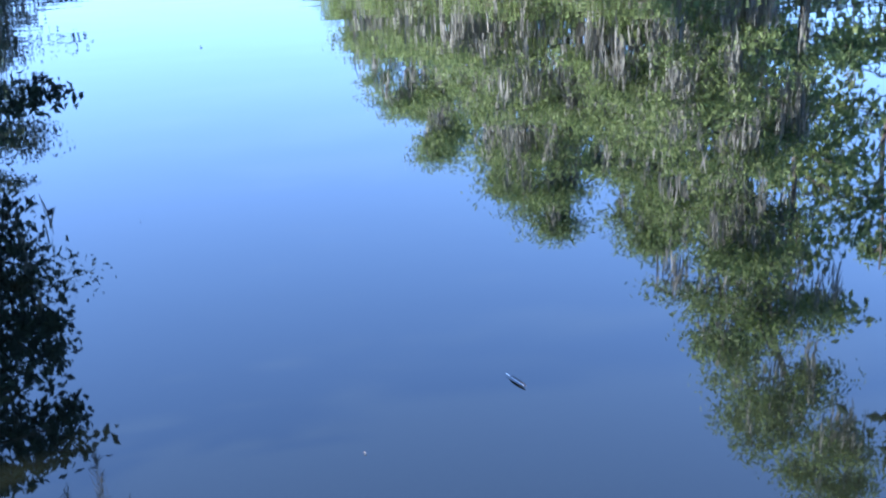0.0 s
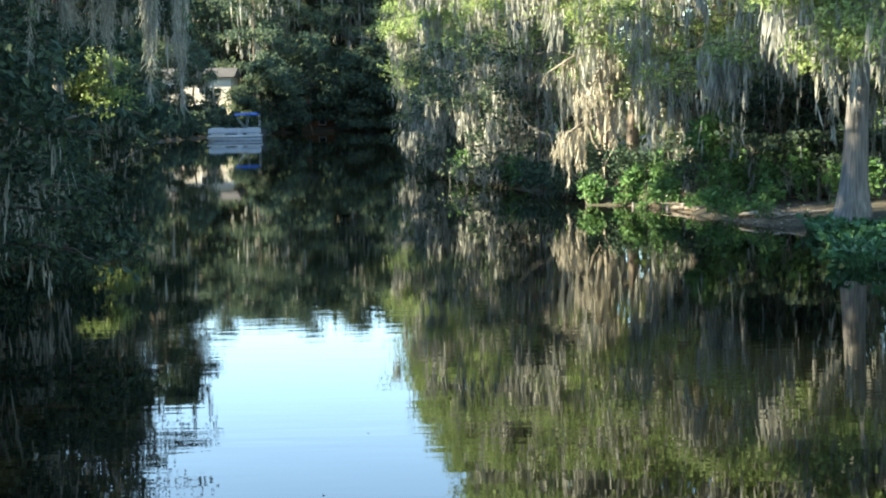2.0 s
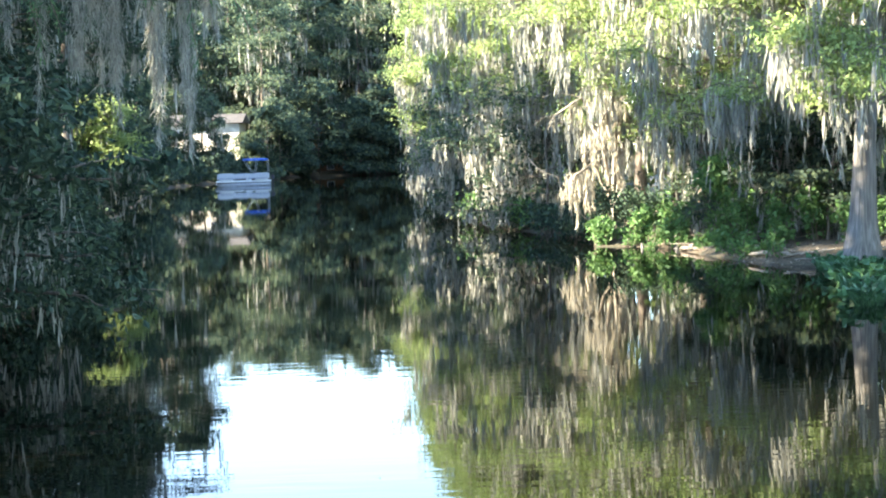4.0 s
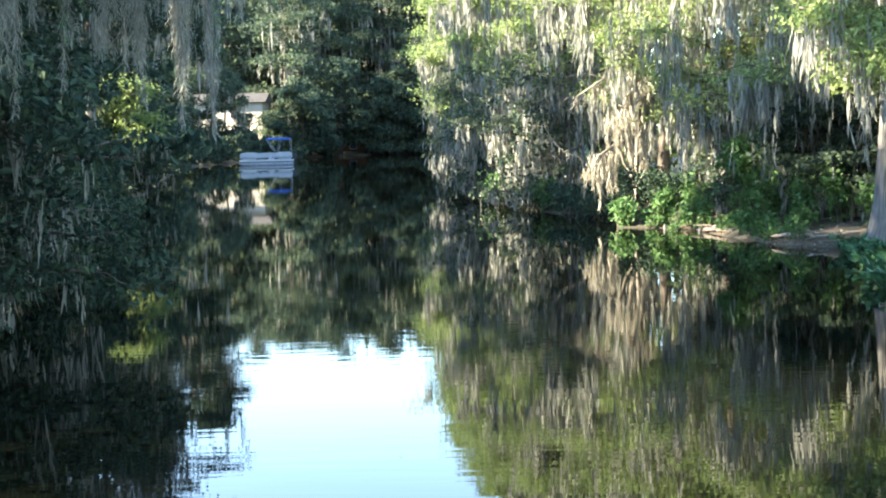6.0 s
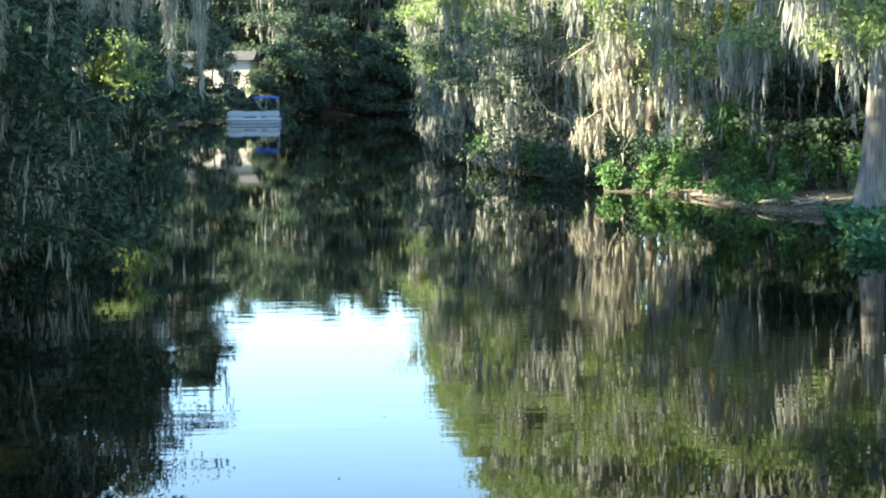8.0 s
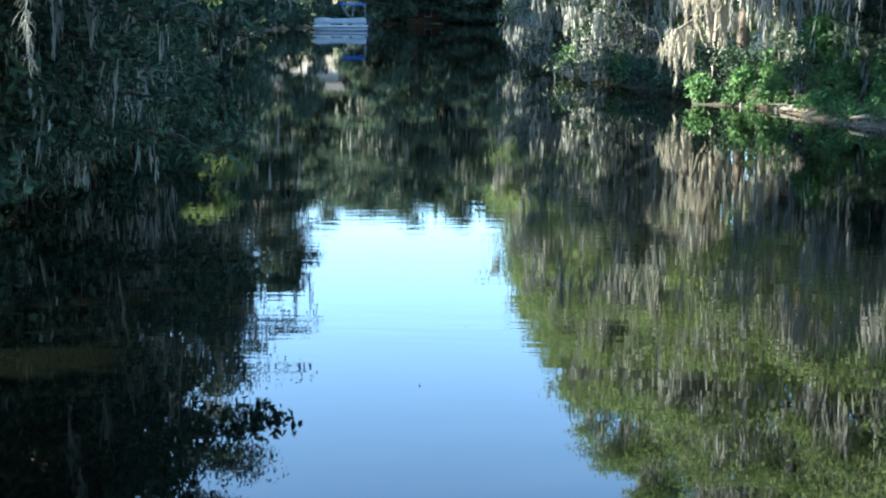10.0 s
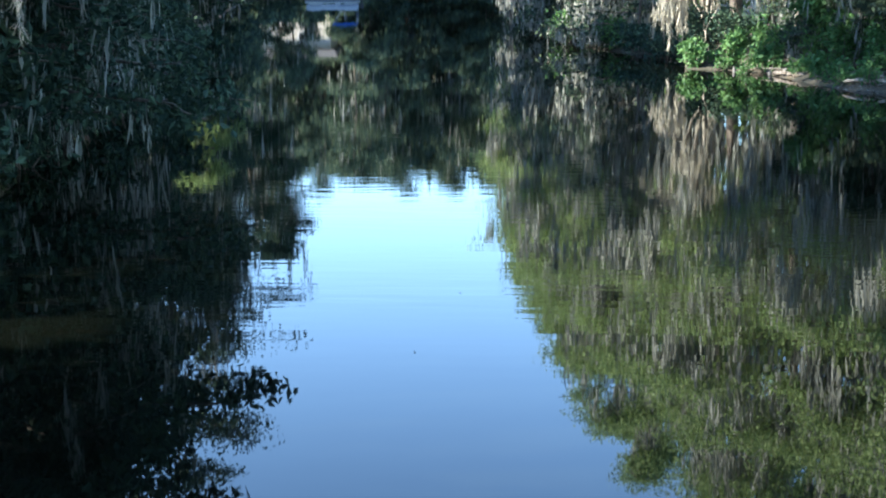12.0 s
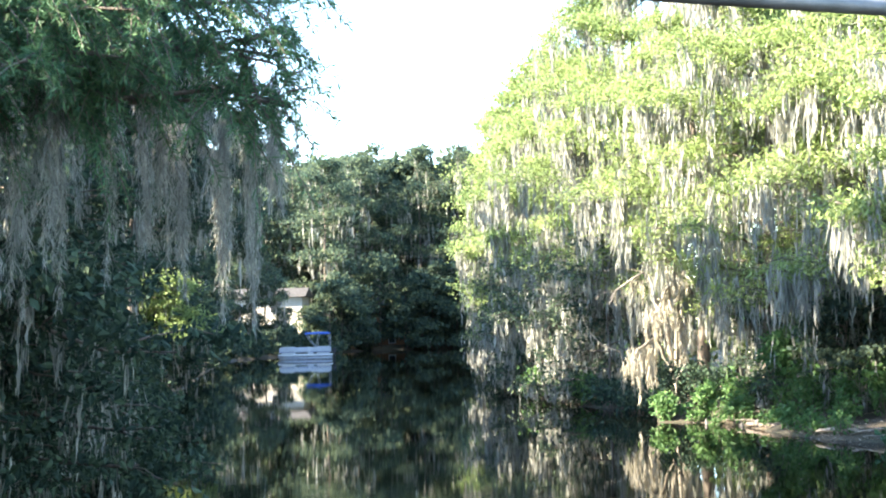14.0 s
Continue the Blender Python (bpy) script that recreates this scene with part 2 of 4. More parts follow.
def tree(at, height, reach, label, seed, leaf=LEAF_CYPRESS, limbs=34, clumps=5, per_clump=60, leaf_size=(0.2, 0.085), low=0.2, moss=1.0,
         moss_length=1.4, trunk=0.2, bark=BARK, lean=(0, 0), toward=None, clump_size=0.45, group="trees on the river bank", category="tree", moss_per=9, moss_width=0.05,
         flare=1.5, top=0.6, moss_mat=None, split=False, drop=0.25, name="tree", skirt=1.0, moss_by=(1.3, 1.2, 0.6, 0.3), twigs=3, foot=0.12, bow=1.9, bare=0.0):
    """A moss-hung tree: fluted trunk, limbs, a crown of leaf clumps along limbs and twigs, and moss under them."""
    rng = np.random.default_rng(seed)
    root = empty(name, at, label, category, group)
    n = 9
    t = np.linspace(0, 1, n)
    line = np.column_stack([lean[0] * t ** bow, lean[1] * t ** bow, height * 0.95 * t - 0.4 * (t == 0)])
    line[1:, :2] += rng.normal(size=(n - 1, 2)).cumsum(0) * 0.02 * height ** 0.6
    fine = np.linspace(0, 1, 28 if trunk > 0.1 else 10) ** 1.5
    dense = np.column_stack([np.interp(fine, t, line[:, k]) for k in range(3)])
    quads("trunk", *tube(dense, trunk * np.interp(fine, [0, 0.4 * foot, foot, 1], [flare * 1.25, 1 + (flare - 1) * 0.35, 1.0, 0.14]), 18 if trunk > 0.1 else 7, 0.12), bark, root, smooth=True)
    wood, tips, beards = [], [], []
    for k in range(limbs):
        f = low + (0.98 - low) * (k + rng.random()) / limbs
        p = np.array([np.interp(f, t, line[:, j]) for j in range(3)])
        shape = np.interp(f, [low, low + 0.15, top, 0.85, 1.0], [skirt, 1.0, 1.0, 0.72, 0.25])
        a = rng.uniform(0, 2 * np.pi)
        if toward is not None and rng.random() < 0.45:
            a = math.atan2(toward[1], toward[0]) + rng.normal() * 0.6
        length = reach * shape * rng.uniform(0.55, 1.1)
        rise = rng.uniform(-0.12, 0.30) + 0.45 * max(0, f - 0.8) / 0.2 - drop * max(0, 0.4 - f)
        q = p + length * np.array([math.cos(a), math.sin(a), rise])
        q[2] = max(q[2], 0.5)
        b = bend(p, q, rng, 6, 0.08)
        own = [tube(b, np.linspace(max(0.03, trunk * 0.36 * (1.1 - f)), 0.012, 6), 5 if split else 4)]
        lines = [b]
        for _ in range(twigs):
            s = rng.integers(2, 5)
            aa = a + rng.choice([-1, 1]) * rng.uniform(0.4, 1.2)
            tw = bend(b[s], b[s] + length * rng.uniform(0.25, 0.5) * np.array([math.cos(aa), math.sin(aa), rng.uniform(-0.15, 0.2)]), rng, 4, 0.05)
            own.append(tube(tw, np.linspace(0.024, 0.009, 4), 3))
            lines.append(tw)
        anchors = []
        rich = moss * rng.lognormal(-0.15, 0.6) * np.interp(f, [0.0, 0.45, 0.75, 1.0], moss_by)
        for ln in lines:
            m = len(ln)
            full = clumps * (1 - bare * np.interp(f, [0.3, 0.55], [1, 0]))
            for _ in range(round(full) if ln is b else max(1, int(full / 2))):
                s = rng.uniform(0.3, 1.05) * (m - 1)
                tips.append(np.array([np.interp(s, np.arange(m), ln[:, j]) for j in range(3)]))
            for _ in range(int(rng.poisson(rich * (2.6 if ln is b else 1.3)))):
                s = rng.uniform(0.15, 1.0) * (m - 1)
                anchors.append([np.interp(s, np.arange(m), ln[:, j]) for j in range(3)])
        beard = None
        if anchors:
            anchors = np.array(anchors)
            ml = moss_length * rng.lognormal(0, 0.45, len(anchors))
            ml = np.minimum(ml, (anchors[:, 2] + at[2]) * rng.uniform(0.75, 0.97, len(anchors))).clip(0.12)
            if moss_width < 0.12:
                beard = soft_beards(anchors, ml, rng, int(moss_per * 1.5), 0.05 + 0.03 * moss_length, moss_width * 0.72, 0.6, 0.11, 0.42)
            else:
                beard = strands(anchors, ml, rng, moss_per, 0.06 + 0.035 * moss_length, moss_width)
        if split:
            limb = quads("limb", *join(own), bark, root, smooth=True)
            if beard:
                tagged(quads("moss", *beard, moss_mat or MOSS, limb, "grey hanging spanish moss"), kind="stuff")
        else:
            wood += own
            if beard:
                beards.append(beard)
    if wood:
        tagged(quads("branchwork", *join(wood), bark, root, smooth=True), kind="stuff")
    if beards:
        tagged(quads("moss", *join(beards), moss_mat or MOSS, root, "grey hanging spanish moss"), kind="stuff")
    if per_clump:
        tips = np.array(tips)
        cs = clump_size * rng.uniform(0.6, 1.4, len(tips))
        pts = np.repeat(tips, per_clump, 0) + ball(len(tips) * per_clump, rng) * np.repeat(cs, per_clump)[:, None] * np.array([1.55, 1.55, 0.72])
        keep = pts[:, 2] + at[2] > 0.05
        tagged(quads("crown", *leaves(pts[keep], *leaf_size, rng), leaf, root), kind="stuff")
    return root


def shrub(at, size, label, seed, leaf=LEAF_SHRUB, n=900, leaf_size=(0.16, 0.09), stems=7, group="shrubs on the river bank", category="shrub", name="shrub", droop=0.1):
    rng = np.random.default_rng(seed)
    root = empty(name, at, label, category, group)
    wood, tips = [], []
    for _ in range(stems):
        a, r = rng.uniform(0, 2 * np.pi), rng.uniform(0.2, 1)
        q = np.array([size[0] * r * math.cos(a), size[1] * r * math.sin(a), size[2] * rng.uniform(0.55, 1.05) * (1.15 - 0.4 * r)])
        b = bend((0.1 * math.cos(a), 0.1 * math.sin(a), -0.15), q, rng, 5, 0.1)
        wood.append(tube(b, np.linspace(0.022, 0.006, 5), 5))
        tips += [b[2], b[3], b[4], b[4]]
    tagged(quads("branchwork", *join(wood), BARK, root, smooth=True), kind="stuff")
    tips = np.array(tips)
    pts = tips[rng.integers(0, len(tips), n)] + rng.normal(size=(n, 3)) * np.array([size[0], size[1], size[2] * 0.7]) * 0.22
    pts[:, 2] = np.abs(pts[:, 2])
    tagged(quads("foliage", *leaves(pts, *leaf_size, rng, droop), leaf, root), kind="stuff")
    return root
# ---- ground and water ----
LEFT_BANK = [(-4, -21), (-8.5, -12), (-7.5, 4), (-7.0, 14), (-8.0, 24), (-8.6, 33), (-10.2, 42), (-12.6, 54), (-16.0, 75), (-20, 99), (-23.5, 125), (-25.5, 146), (-22, 170), (-16, 190)]
RIGHT_BANK = [(3, 194), (2.5, 160), (2.6, 120), (1.0, 90), (0.6, 80), (0.8, 66), (1.4, 61), (2.2, 57), (3.6, 51.5), (4.9, 48.4), (5.2, 45.4), (4.75, 43.7), (5.0, 42.9), (5.8, 42.5), (6.8, 41.0), (7.4, 38.6), (7.8, 35.6), (9.0, 34.3), (9.9, 32.5), (10.3, 28), (11.5, 14), (12, -4), (8, -19)]
RIVER = np.array(LEFT_BANK + RIGHT_BANK, float)


def river_distance(x, y):
    """Metres from the shoreline: positive on land, negative in the water."""
    best = np.full(x.shape, 1e9)
    inside = np.zeros(x.shape, bool)
    for (ax, ay), (bx, by) in zip(RIVER, np.roll(RIVER, -1, 0)):
        dx, dy = bx - ax, by - ay
        s = np.clip(((x - ax) * dx + (y - ay) * dy) / (dx * dx + dy * dy), 0, 1)
        best = np.minimum(best, np.hypot(x - ax - s * dx, y - ay - s * dy))
        if dy:
            inside ^= ((ay > y) != (by > y)) & (x < (y - ay) / dy * dx + ax)
    return np.where(inside, -best, best)


def ground_height(x, y):
    d = river_distance(x, y)
    wob = 0.35 * np.sin(x * 0.9 + 1.3) * np.sin(y * 0.7) + 0.2 * np.sin(x * 2.3 + y * 1.7)
    d = d + wob * 0.6
    return np.interp(d, [-8, -1.5, 0, 0.5, 1.5, 5, 25, 60], [-2.5, -0.8, -0.04, 0.14, 0.3, 0.55, 1.2, 2.0]) + 0.05 * np.sin(x * 3.1) * np.sin(y * 2.7)


def height_at(x, y):
    return float(ground_height(np.array([float(x)]), np.array([float(y)]))[0])


gx = np.concatenate([[-2500, -900, -400, -200, -120, -80, -60], np.arange(-45, 41, 0.7), [60, 80, 120, 200, 400, 900, 2500]])
gy = np.concatenate([[-2500, -900, -400, -200, -120, -80, -60, -40], np.arange(-25, 110, 0.8), np.arange(110, 230, 2.0), [250, 300, 400, 700, 1300, 2600]])
X, Y = np.meshgrid(gx, gy)
Z = ground_height(X, Y)
nx, ny = len(gx), len(gy)
ii = np.arange(ny - 1)[:, None] * nx + np.arange(nx - 1)[None]
tagged(quads("ground", np.column_stack([X.ravel(), Y.ravel(), Z.ravel()]), np.stack([ii, ii + 1, ii + nx + 1, ii + nx], -1).reshape(-1, 4), GROUND, smooth=True),
       "dark leaf-littered river bank soil", "ground", kind="structure")
tagged(quads("water", [(-60, -80, 0), (60, -80, 0), (60, 230, 0), (-60, 230, 0)], [(0, 1, 2, 3)], WATER), "still dark river water mirroring trees and sky", "water", kind="structure")

# ---- trees on the sunlit bank ----
CYP = "tall bald cypress with pale green crown draped in spanish moss"
RIGHT = [(10.8, 40.0, 15.0, 3.6), (8.4, 44.0, 15.8, 3.6), (7.0, 48.5, 16.6, 3.7), (5.7, 54.0, 17.0, 3.8), (4.2, 60.0, 17.2, 3.9), (3.2, 66.0, 16.0, 3.8), (1.9, 74.0, 15.8, 3.7), (1.4, 83.0, 15.6, 3.5)]
for k, (x, y, h, r) in enumerate(RIGHT):
    tree((x, y, height_at(x, y)), h, r, CYP, 100 + k, limbs=43, low=0.18, bare=0.55, moss=(2.8, 2.5, 2.6, 2.8, 2.8, 2.4, 2.2, 2.2)[k], moss_length=1.6, toward=(-1, -0.7), per_clump=72 if y < 62 else 52, clumps=6, moss_width=0.066, moss_per=11, leaf_size=(0.185, 0.05) if y < 62 else (0.2, 0.075), clump_size=0.58, moss_by=(1.0, 1.5, 1.1, 0.7), split=True, trunk=0.19, flare=1.9)
BACK = [(14.5, 38.5, 17, 4.2), (13.5, 45, 16, 4), (11.5, 51, 16.5, 4), (10, 58, 17, 4), (8.5, 66, 17, 4), (7.5, 76, 16.5, 4), (6.5, 88, 16, 4), (5, 100, 16, 4), (18, 42, 17, 4.5), (17, 52, 17, 4.5), (15, 60, 17, 4.5), (17.5, 68, 17, 4.5), (14, 72, 17, 4.5), (22, 85, 18, 5)]
for k, (x, y, h, r) in enumerate(BACK):
    tree((x, y, height_at(x, y)), h, r, "cypress in the wood behind the bank, hung with moss", 140 + k, limbs=24, low=0.05, moss=0.3, per_clump=26 if y < 46 else 10, clumps=5, leaf_size=(0.28, 0.14) if y < 46 else (0.5, 0.24), clump_size=0.7, group="trees in the wood")

# ---- the big cypress with the flared foot ----
bx, by = 10.18, 34.2
big = tree((bx, by, 0.15), 22.0, 2.9, "big cypress with wide flared grey trunk at the water", 171, limbs=64, low=0.165, moss=1.8, moss_length=1.4, trunk=0.24, bark=BARK_GREY, flare=1.8, foot=0.12, toward=(-0.5, -1), lean=(5.0, 0.5), bow=3.2, per_clump=56, leaf_size=(0.17, 0.06), clump_size=0.52, split=True, moss_width=0.06)

quads("limb", *tube([(0.0, -0.1, 5.2), (-0.5, -0.25, 5.25), (-1.2, -0.3, 5.5), (-1.7, -0.3, 5.45), (-2.2, -0.3, 5.5)], [0.13, 0.10, 0.08, 0.06, 0.035], 10), DEADWOOD, big, "bare pale broken limb", smooth=True)

# ---- undergrowth that closes the banks ----
def thicket(line, inland, seed, label, leaf, tall, spacing, leaf_size, per, moss, group, category="shrub", long=0.9, keep=None):
    """Low dense trees along a stretch of shoreline, each one standing by itself."""
    rng = np.random.default_rng(seed)
    for (ax, ay), (cx, cy) in zip(line, line[1:]):
        size = math.hypot(cx - ax, cy - ay)
        nxv, nyv = (cy - ay) / size * inland, -(cx - ax) / size * inland
        for s in np.arange(spacing / 2, size, spacing):
            f = s / size
            k = rng.uniform(0.75, 1.3)
            x, y = ax + (cx - ax) * f + nxv * k, ay + (cy - ay) * f + nyv * k
            h = tall * rng.uniform(0.7, 1.25)
            if keep and not keep[0] < y < keep[1]:
                continue
            tree((x, y, height_at(x, y)), h, h * 0.42, label, int(rng.integers(1, 10 ** 6)), leaf=leaf, limbs=15, clumps=4, twigs=2, per_clump=per, leaf_size=leaf_size, low=0.04, moss=moss, moss_length=long, trunk=0.06,
                 clump_size=h * 0.09, group=group, category=category, moss_per=4 if long > 1 else 5, moss_width=0.035 + 0.04 * long, name="understory_tree", drop=0.5)


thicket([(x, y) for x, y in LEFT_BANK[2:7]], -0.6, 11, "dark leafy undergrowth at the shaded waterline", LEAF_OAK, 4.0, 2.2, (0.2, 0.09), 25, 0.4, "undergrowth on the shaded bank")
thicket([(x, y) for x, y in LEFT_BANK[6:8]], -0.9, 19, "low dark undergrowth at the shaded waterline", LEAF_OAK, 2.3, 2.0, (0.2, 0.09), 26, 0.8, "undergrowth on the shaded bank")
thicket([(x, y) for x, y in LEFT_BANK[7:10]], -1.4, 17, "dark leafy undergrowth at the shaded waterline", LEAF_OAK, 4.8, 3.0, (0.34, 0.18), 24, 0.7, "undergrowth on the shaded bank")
thicket([(x, y) for x, y in LEFT_BANK[11:13]], -0.8, 29, "low dark bushes on the far shaded bank", LEAF_FAR, 2.4, 2.2, (0.4, 0.2), 20, 0.3, "undergrowth at the river bend")
thicket([(x, y) for x, y in LEFT_BANK[9:12]], -2.6, 12, "distant dark undergrowth at the waterline", LEAF_FAR, 7.6, 4.2, (0.58, 0.28), 24, 0.5, "undergrowth at the river bend")
thicket([(-35.0, 169.5), (-25.0, 171.5), (-20.5, 175.5)], -0.3, 28, "thin dark bushes before the far house", LEAF_FAR, 2.6, 2.2, (0.5, 0.26), 16, 0.6, "undergrowth at the river bend")
thicket([(-19.5, 176), (-16, 190)], -1.0, 18, "distant dark undergrowth at the waterline", LEAF_FAR, 8.0, 3.6, (0.58, 0.28), 26, 0.5, "undergrowth at the river bend")
thicket([(-16, 190), (-4, 193), (4, 194)], -0.8, 13, "distant dark undergrowth at the waterline", LEAF_FAR, 11.0, 3.4, (0.62, 0.31), 34, 0.6, "undergrowth at the river bend")
thicket([(x, y) for x, y in RIGHT_BANK[:4]], -1.5, 14, "distant dark undergrowth at the waterline", LEAF_FAR, 8.0, 4.5, (0.65, 0.34), 16, 0.8, "undergrowth at the river bend")
thicket([(x, y) for x, y in RIGHT_BANK[3:9]], -0.7, 15, "mossy undergrowth under the cypresses", LEAF_FAR, 5.4, 2.0, (0.2, 0.1), 13, 2.7, "undergrowth on the sunlit bank", long=1.7)
thicket([(6.3, 44.3), (7.2, 42.5), (9.5, 39.5), (12, 37), (12.5, 32)], -2.4, 16, "mossy undergrowth under the cypresses", LEAF_FAR, 5.0, 1.7, (0.15, 0.075), 40, 1.5, "undergrowth on the sunlit bank", long=1.7)

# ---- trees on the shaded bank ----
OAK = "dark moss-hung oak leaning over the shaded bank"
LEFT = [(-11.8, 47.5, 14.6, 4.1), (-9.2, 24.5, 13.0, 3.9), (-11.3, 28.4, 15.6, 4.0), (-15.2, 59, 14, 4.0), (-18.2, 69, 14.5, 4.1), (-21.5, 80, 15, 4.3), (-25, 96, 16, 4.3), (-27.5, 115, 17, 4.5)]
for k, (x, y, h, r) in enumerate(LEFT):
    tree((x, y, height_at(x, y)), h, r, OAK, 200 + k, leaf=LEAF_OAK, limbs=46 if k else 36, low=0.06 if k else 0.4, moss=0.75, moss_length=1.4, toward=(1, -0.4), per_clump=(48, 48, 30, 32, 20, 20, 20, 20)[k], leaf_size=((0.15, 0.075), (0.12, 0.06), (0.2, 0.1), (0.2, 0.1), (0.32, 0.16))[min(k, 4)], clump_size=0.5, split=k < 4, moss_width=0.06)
# mostly hidden; added and sized to shade the boat and the opposite bank
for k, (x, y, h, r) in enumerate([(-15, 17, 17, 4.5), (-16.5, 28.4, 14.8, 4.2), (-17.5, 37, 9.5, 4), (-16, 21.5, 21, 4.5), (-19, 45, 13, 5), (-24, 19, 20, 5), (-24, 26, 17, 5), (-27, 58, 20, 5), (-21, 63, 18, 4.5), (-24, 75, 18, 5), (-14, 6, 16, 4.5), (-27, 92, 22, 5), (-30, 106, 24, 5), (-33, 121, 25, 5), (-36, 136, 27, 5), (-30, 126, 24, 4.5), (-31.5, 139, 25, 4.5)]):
    tree((x, y, height_at(x, y)), h, r, "tall oak behind the bank, mostly a hidden shade caster", 230 + k, leaf=LEAF_OAK, limbs=34, low=0.06, moss=0.0, per_clump=9, leaf_size=(0.68, 0.34), clump_size=0.8, group="trees in the wood")
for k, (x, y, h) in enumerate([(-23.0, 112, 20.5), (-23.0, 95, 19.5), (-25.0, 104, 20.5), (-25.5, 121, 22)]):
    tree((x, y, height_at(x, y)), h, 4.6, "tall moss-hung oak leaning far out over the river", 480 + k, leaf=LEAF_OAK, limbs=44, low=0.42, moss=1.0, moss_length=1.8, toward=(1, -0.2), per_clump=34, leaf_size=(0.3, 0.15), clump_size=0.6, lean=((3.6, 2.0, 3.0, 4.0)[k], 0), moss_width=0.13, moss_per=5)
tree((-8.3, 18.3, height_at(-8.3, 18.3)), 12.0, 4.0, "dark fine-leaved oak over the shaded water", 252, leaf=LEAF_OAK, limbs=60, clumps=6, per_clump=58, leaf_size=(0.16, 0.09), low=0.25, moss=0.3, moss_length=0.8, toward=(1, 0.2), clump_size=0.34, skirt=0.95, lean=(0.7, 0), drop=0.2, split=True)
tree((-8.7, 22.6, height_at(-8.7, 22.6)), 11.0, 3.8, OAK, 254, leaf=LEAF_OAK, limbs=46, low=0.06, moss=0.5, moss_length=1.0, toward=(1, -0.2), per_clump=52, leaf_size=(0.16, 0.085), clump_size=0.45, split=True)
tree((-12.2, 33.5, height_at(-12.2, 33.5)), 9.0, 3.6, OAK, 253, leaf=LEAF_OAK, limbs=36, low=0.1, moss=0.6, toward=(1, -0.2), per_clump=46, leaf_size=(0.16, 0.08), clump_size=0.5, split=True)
# out of view; added so their crowns shade the lower part of the sunlit bank
for k, (x, y) in enumerate([(-20.5, 49.5), (-20, 56.5), (-20, 35.0)]):
    tree((x, y, height_at(x, y)), 16.4 if k == 2 else 17.5, 5.0, "unseen high-crowned oak added to shade the sunlit bank", 255 + k, leaf=LEAF_OAK, limbs=26, low=0.84 if k == 2 else 0.64, moss=0.0, per_clump=14 if k == 2 else 6, leaf_size=(0.58, 0.29), clump_size=0.8, group="trees in the wood")
tree((-12.8, 55.5, height_at(-12.8, 55.5)), 5.3, 2.0, "young tree with yellow-green leaves over the shaded water", 251, leaf=LEAF_CYPRESS, limbs=26, clumps=5, per_clump=34, leaf_size=(0.17, 0.08), low=0.5, moss=1.2, moss_length=0.9, trunk=0.07, toward=(0.6, -0.8), split=True)

# ---- far trees round the bend ----
# the westernmost ones are hidden, added to shade the bushes and crowns beside them
FAR = [(-21.5, 188, 26, 5.2), (-18.5, 197, 27, 5.5), (-38, 165, 16, 5), (-27, 199, 28, 6), (-33, 203, 22, 6), (-35, 171.5, 22, 4.5), (-37, 193, 20, 5.5), (-30, 194, 21, 5), (-42, 203, 20, 6), (-22, 206, 28, 6), (-17, 207, 28.5, 6), (-10, 206, 29, 6), (-4, 205, 29, 6), (3, 205, 29, 6), (9, 195, 26, 6), (8, 175, 23, 5.5), (7, 155, 21, 5.5), (6.5, 138, 19, 5), (6, 120, 18, 5), (-33, 138, 18, 4.5), (-31.5, 152, 22, 3.5)]
for k, (x, y, h, r) in enumerate(FAR):
    tree((x, y, height_at(x, y)), h, r, "distant broad tree with moss at the river bend", 260 + k, leaf=LEAF_FAR, limbs=40, low=0.03, moss=1.6, moss_length=2.4, per_clump=32 if -29 < x < 5 else 14, leaf_size=(0.5, 0.24) if -29 < x < 5 else (0.75, 0.37), clump_size=1.2, moss_per=4, moss_width=0.16, twigs=2, group="trees at the river bend")
for k, x in enumerate(range(-40, 18, 7)):
    tree((x, 216, height_at(x, 216)), 28.0, 6.5, "tall dark tree in the wood beyond the bend", 420 + k, leaf=LEAF_FAR, limbs=36, clumps=8, low=0.02, moss=0.0, per_clump=15, leaf_size=(1.2, 0.62), clump_size=1.9, twigs=1, group="trees at the river bend")
for k, x in enumerate(range(-36, 16, 7)):
    tree((x, 225, height_at(x, 225)), 27.0, 6.5, "tall dark tree in the wood beyond the bend", 440 + k, leaf=LEAF_FAR, limbs=30, clumps=8, low=0.02, moss=0.0, per_clump=9, leaf_size=(1.6, 0.85), clump_size=2.0, twigs=1, group="trees at the river bend")

# ---- woods beside and behind the viewer ----
for k, (x, y, h, r) in enumerate([(15.5, 25, 17, 4.5), (16, 15, 17, 4.5), (16, 4, 16, 4.5), (-12.5, -4, 15, 4.5), (-12, -14, 16, 4.5), (15, -8, 16, 4.5), (-4, -24, 15, 5), (5, -25, 15, 5), (12, -20, 15, 5), (-11, -23, 15, 5)]):
    tree((x, y, max(0.2, height_at(x, y))), h, r, "tall moss-hung tree beside the river", 290 + k, leaf=LEAF_OAK, limbs=30, low=0.08, moss=0.0, per_clump=30 if y > 10 else 8, leaf_size=(0.38, 0.19) if y > 10 else (0.8, 0.4), clump_size=0.9, twigs=1, group="trees in the wood")
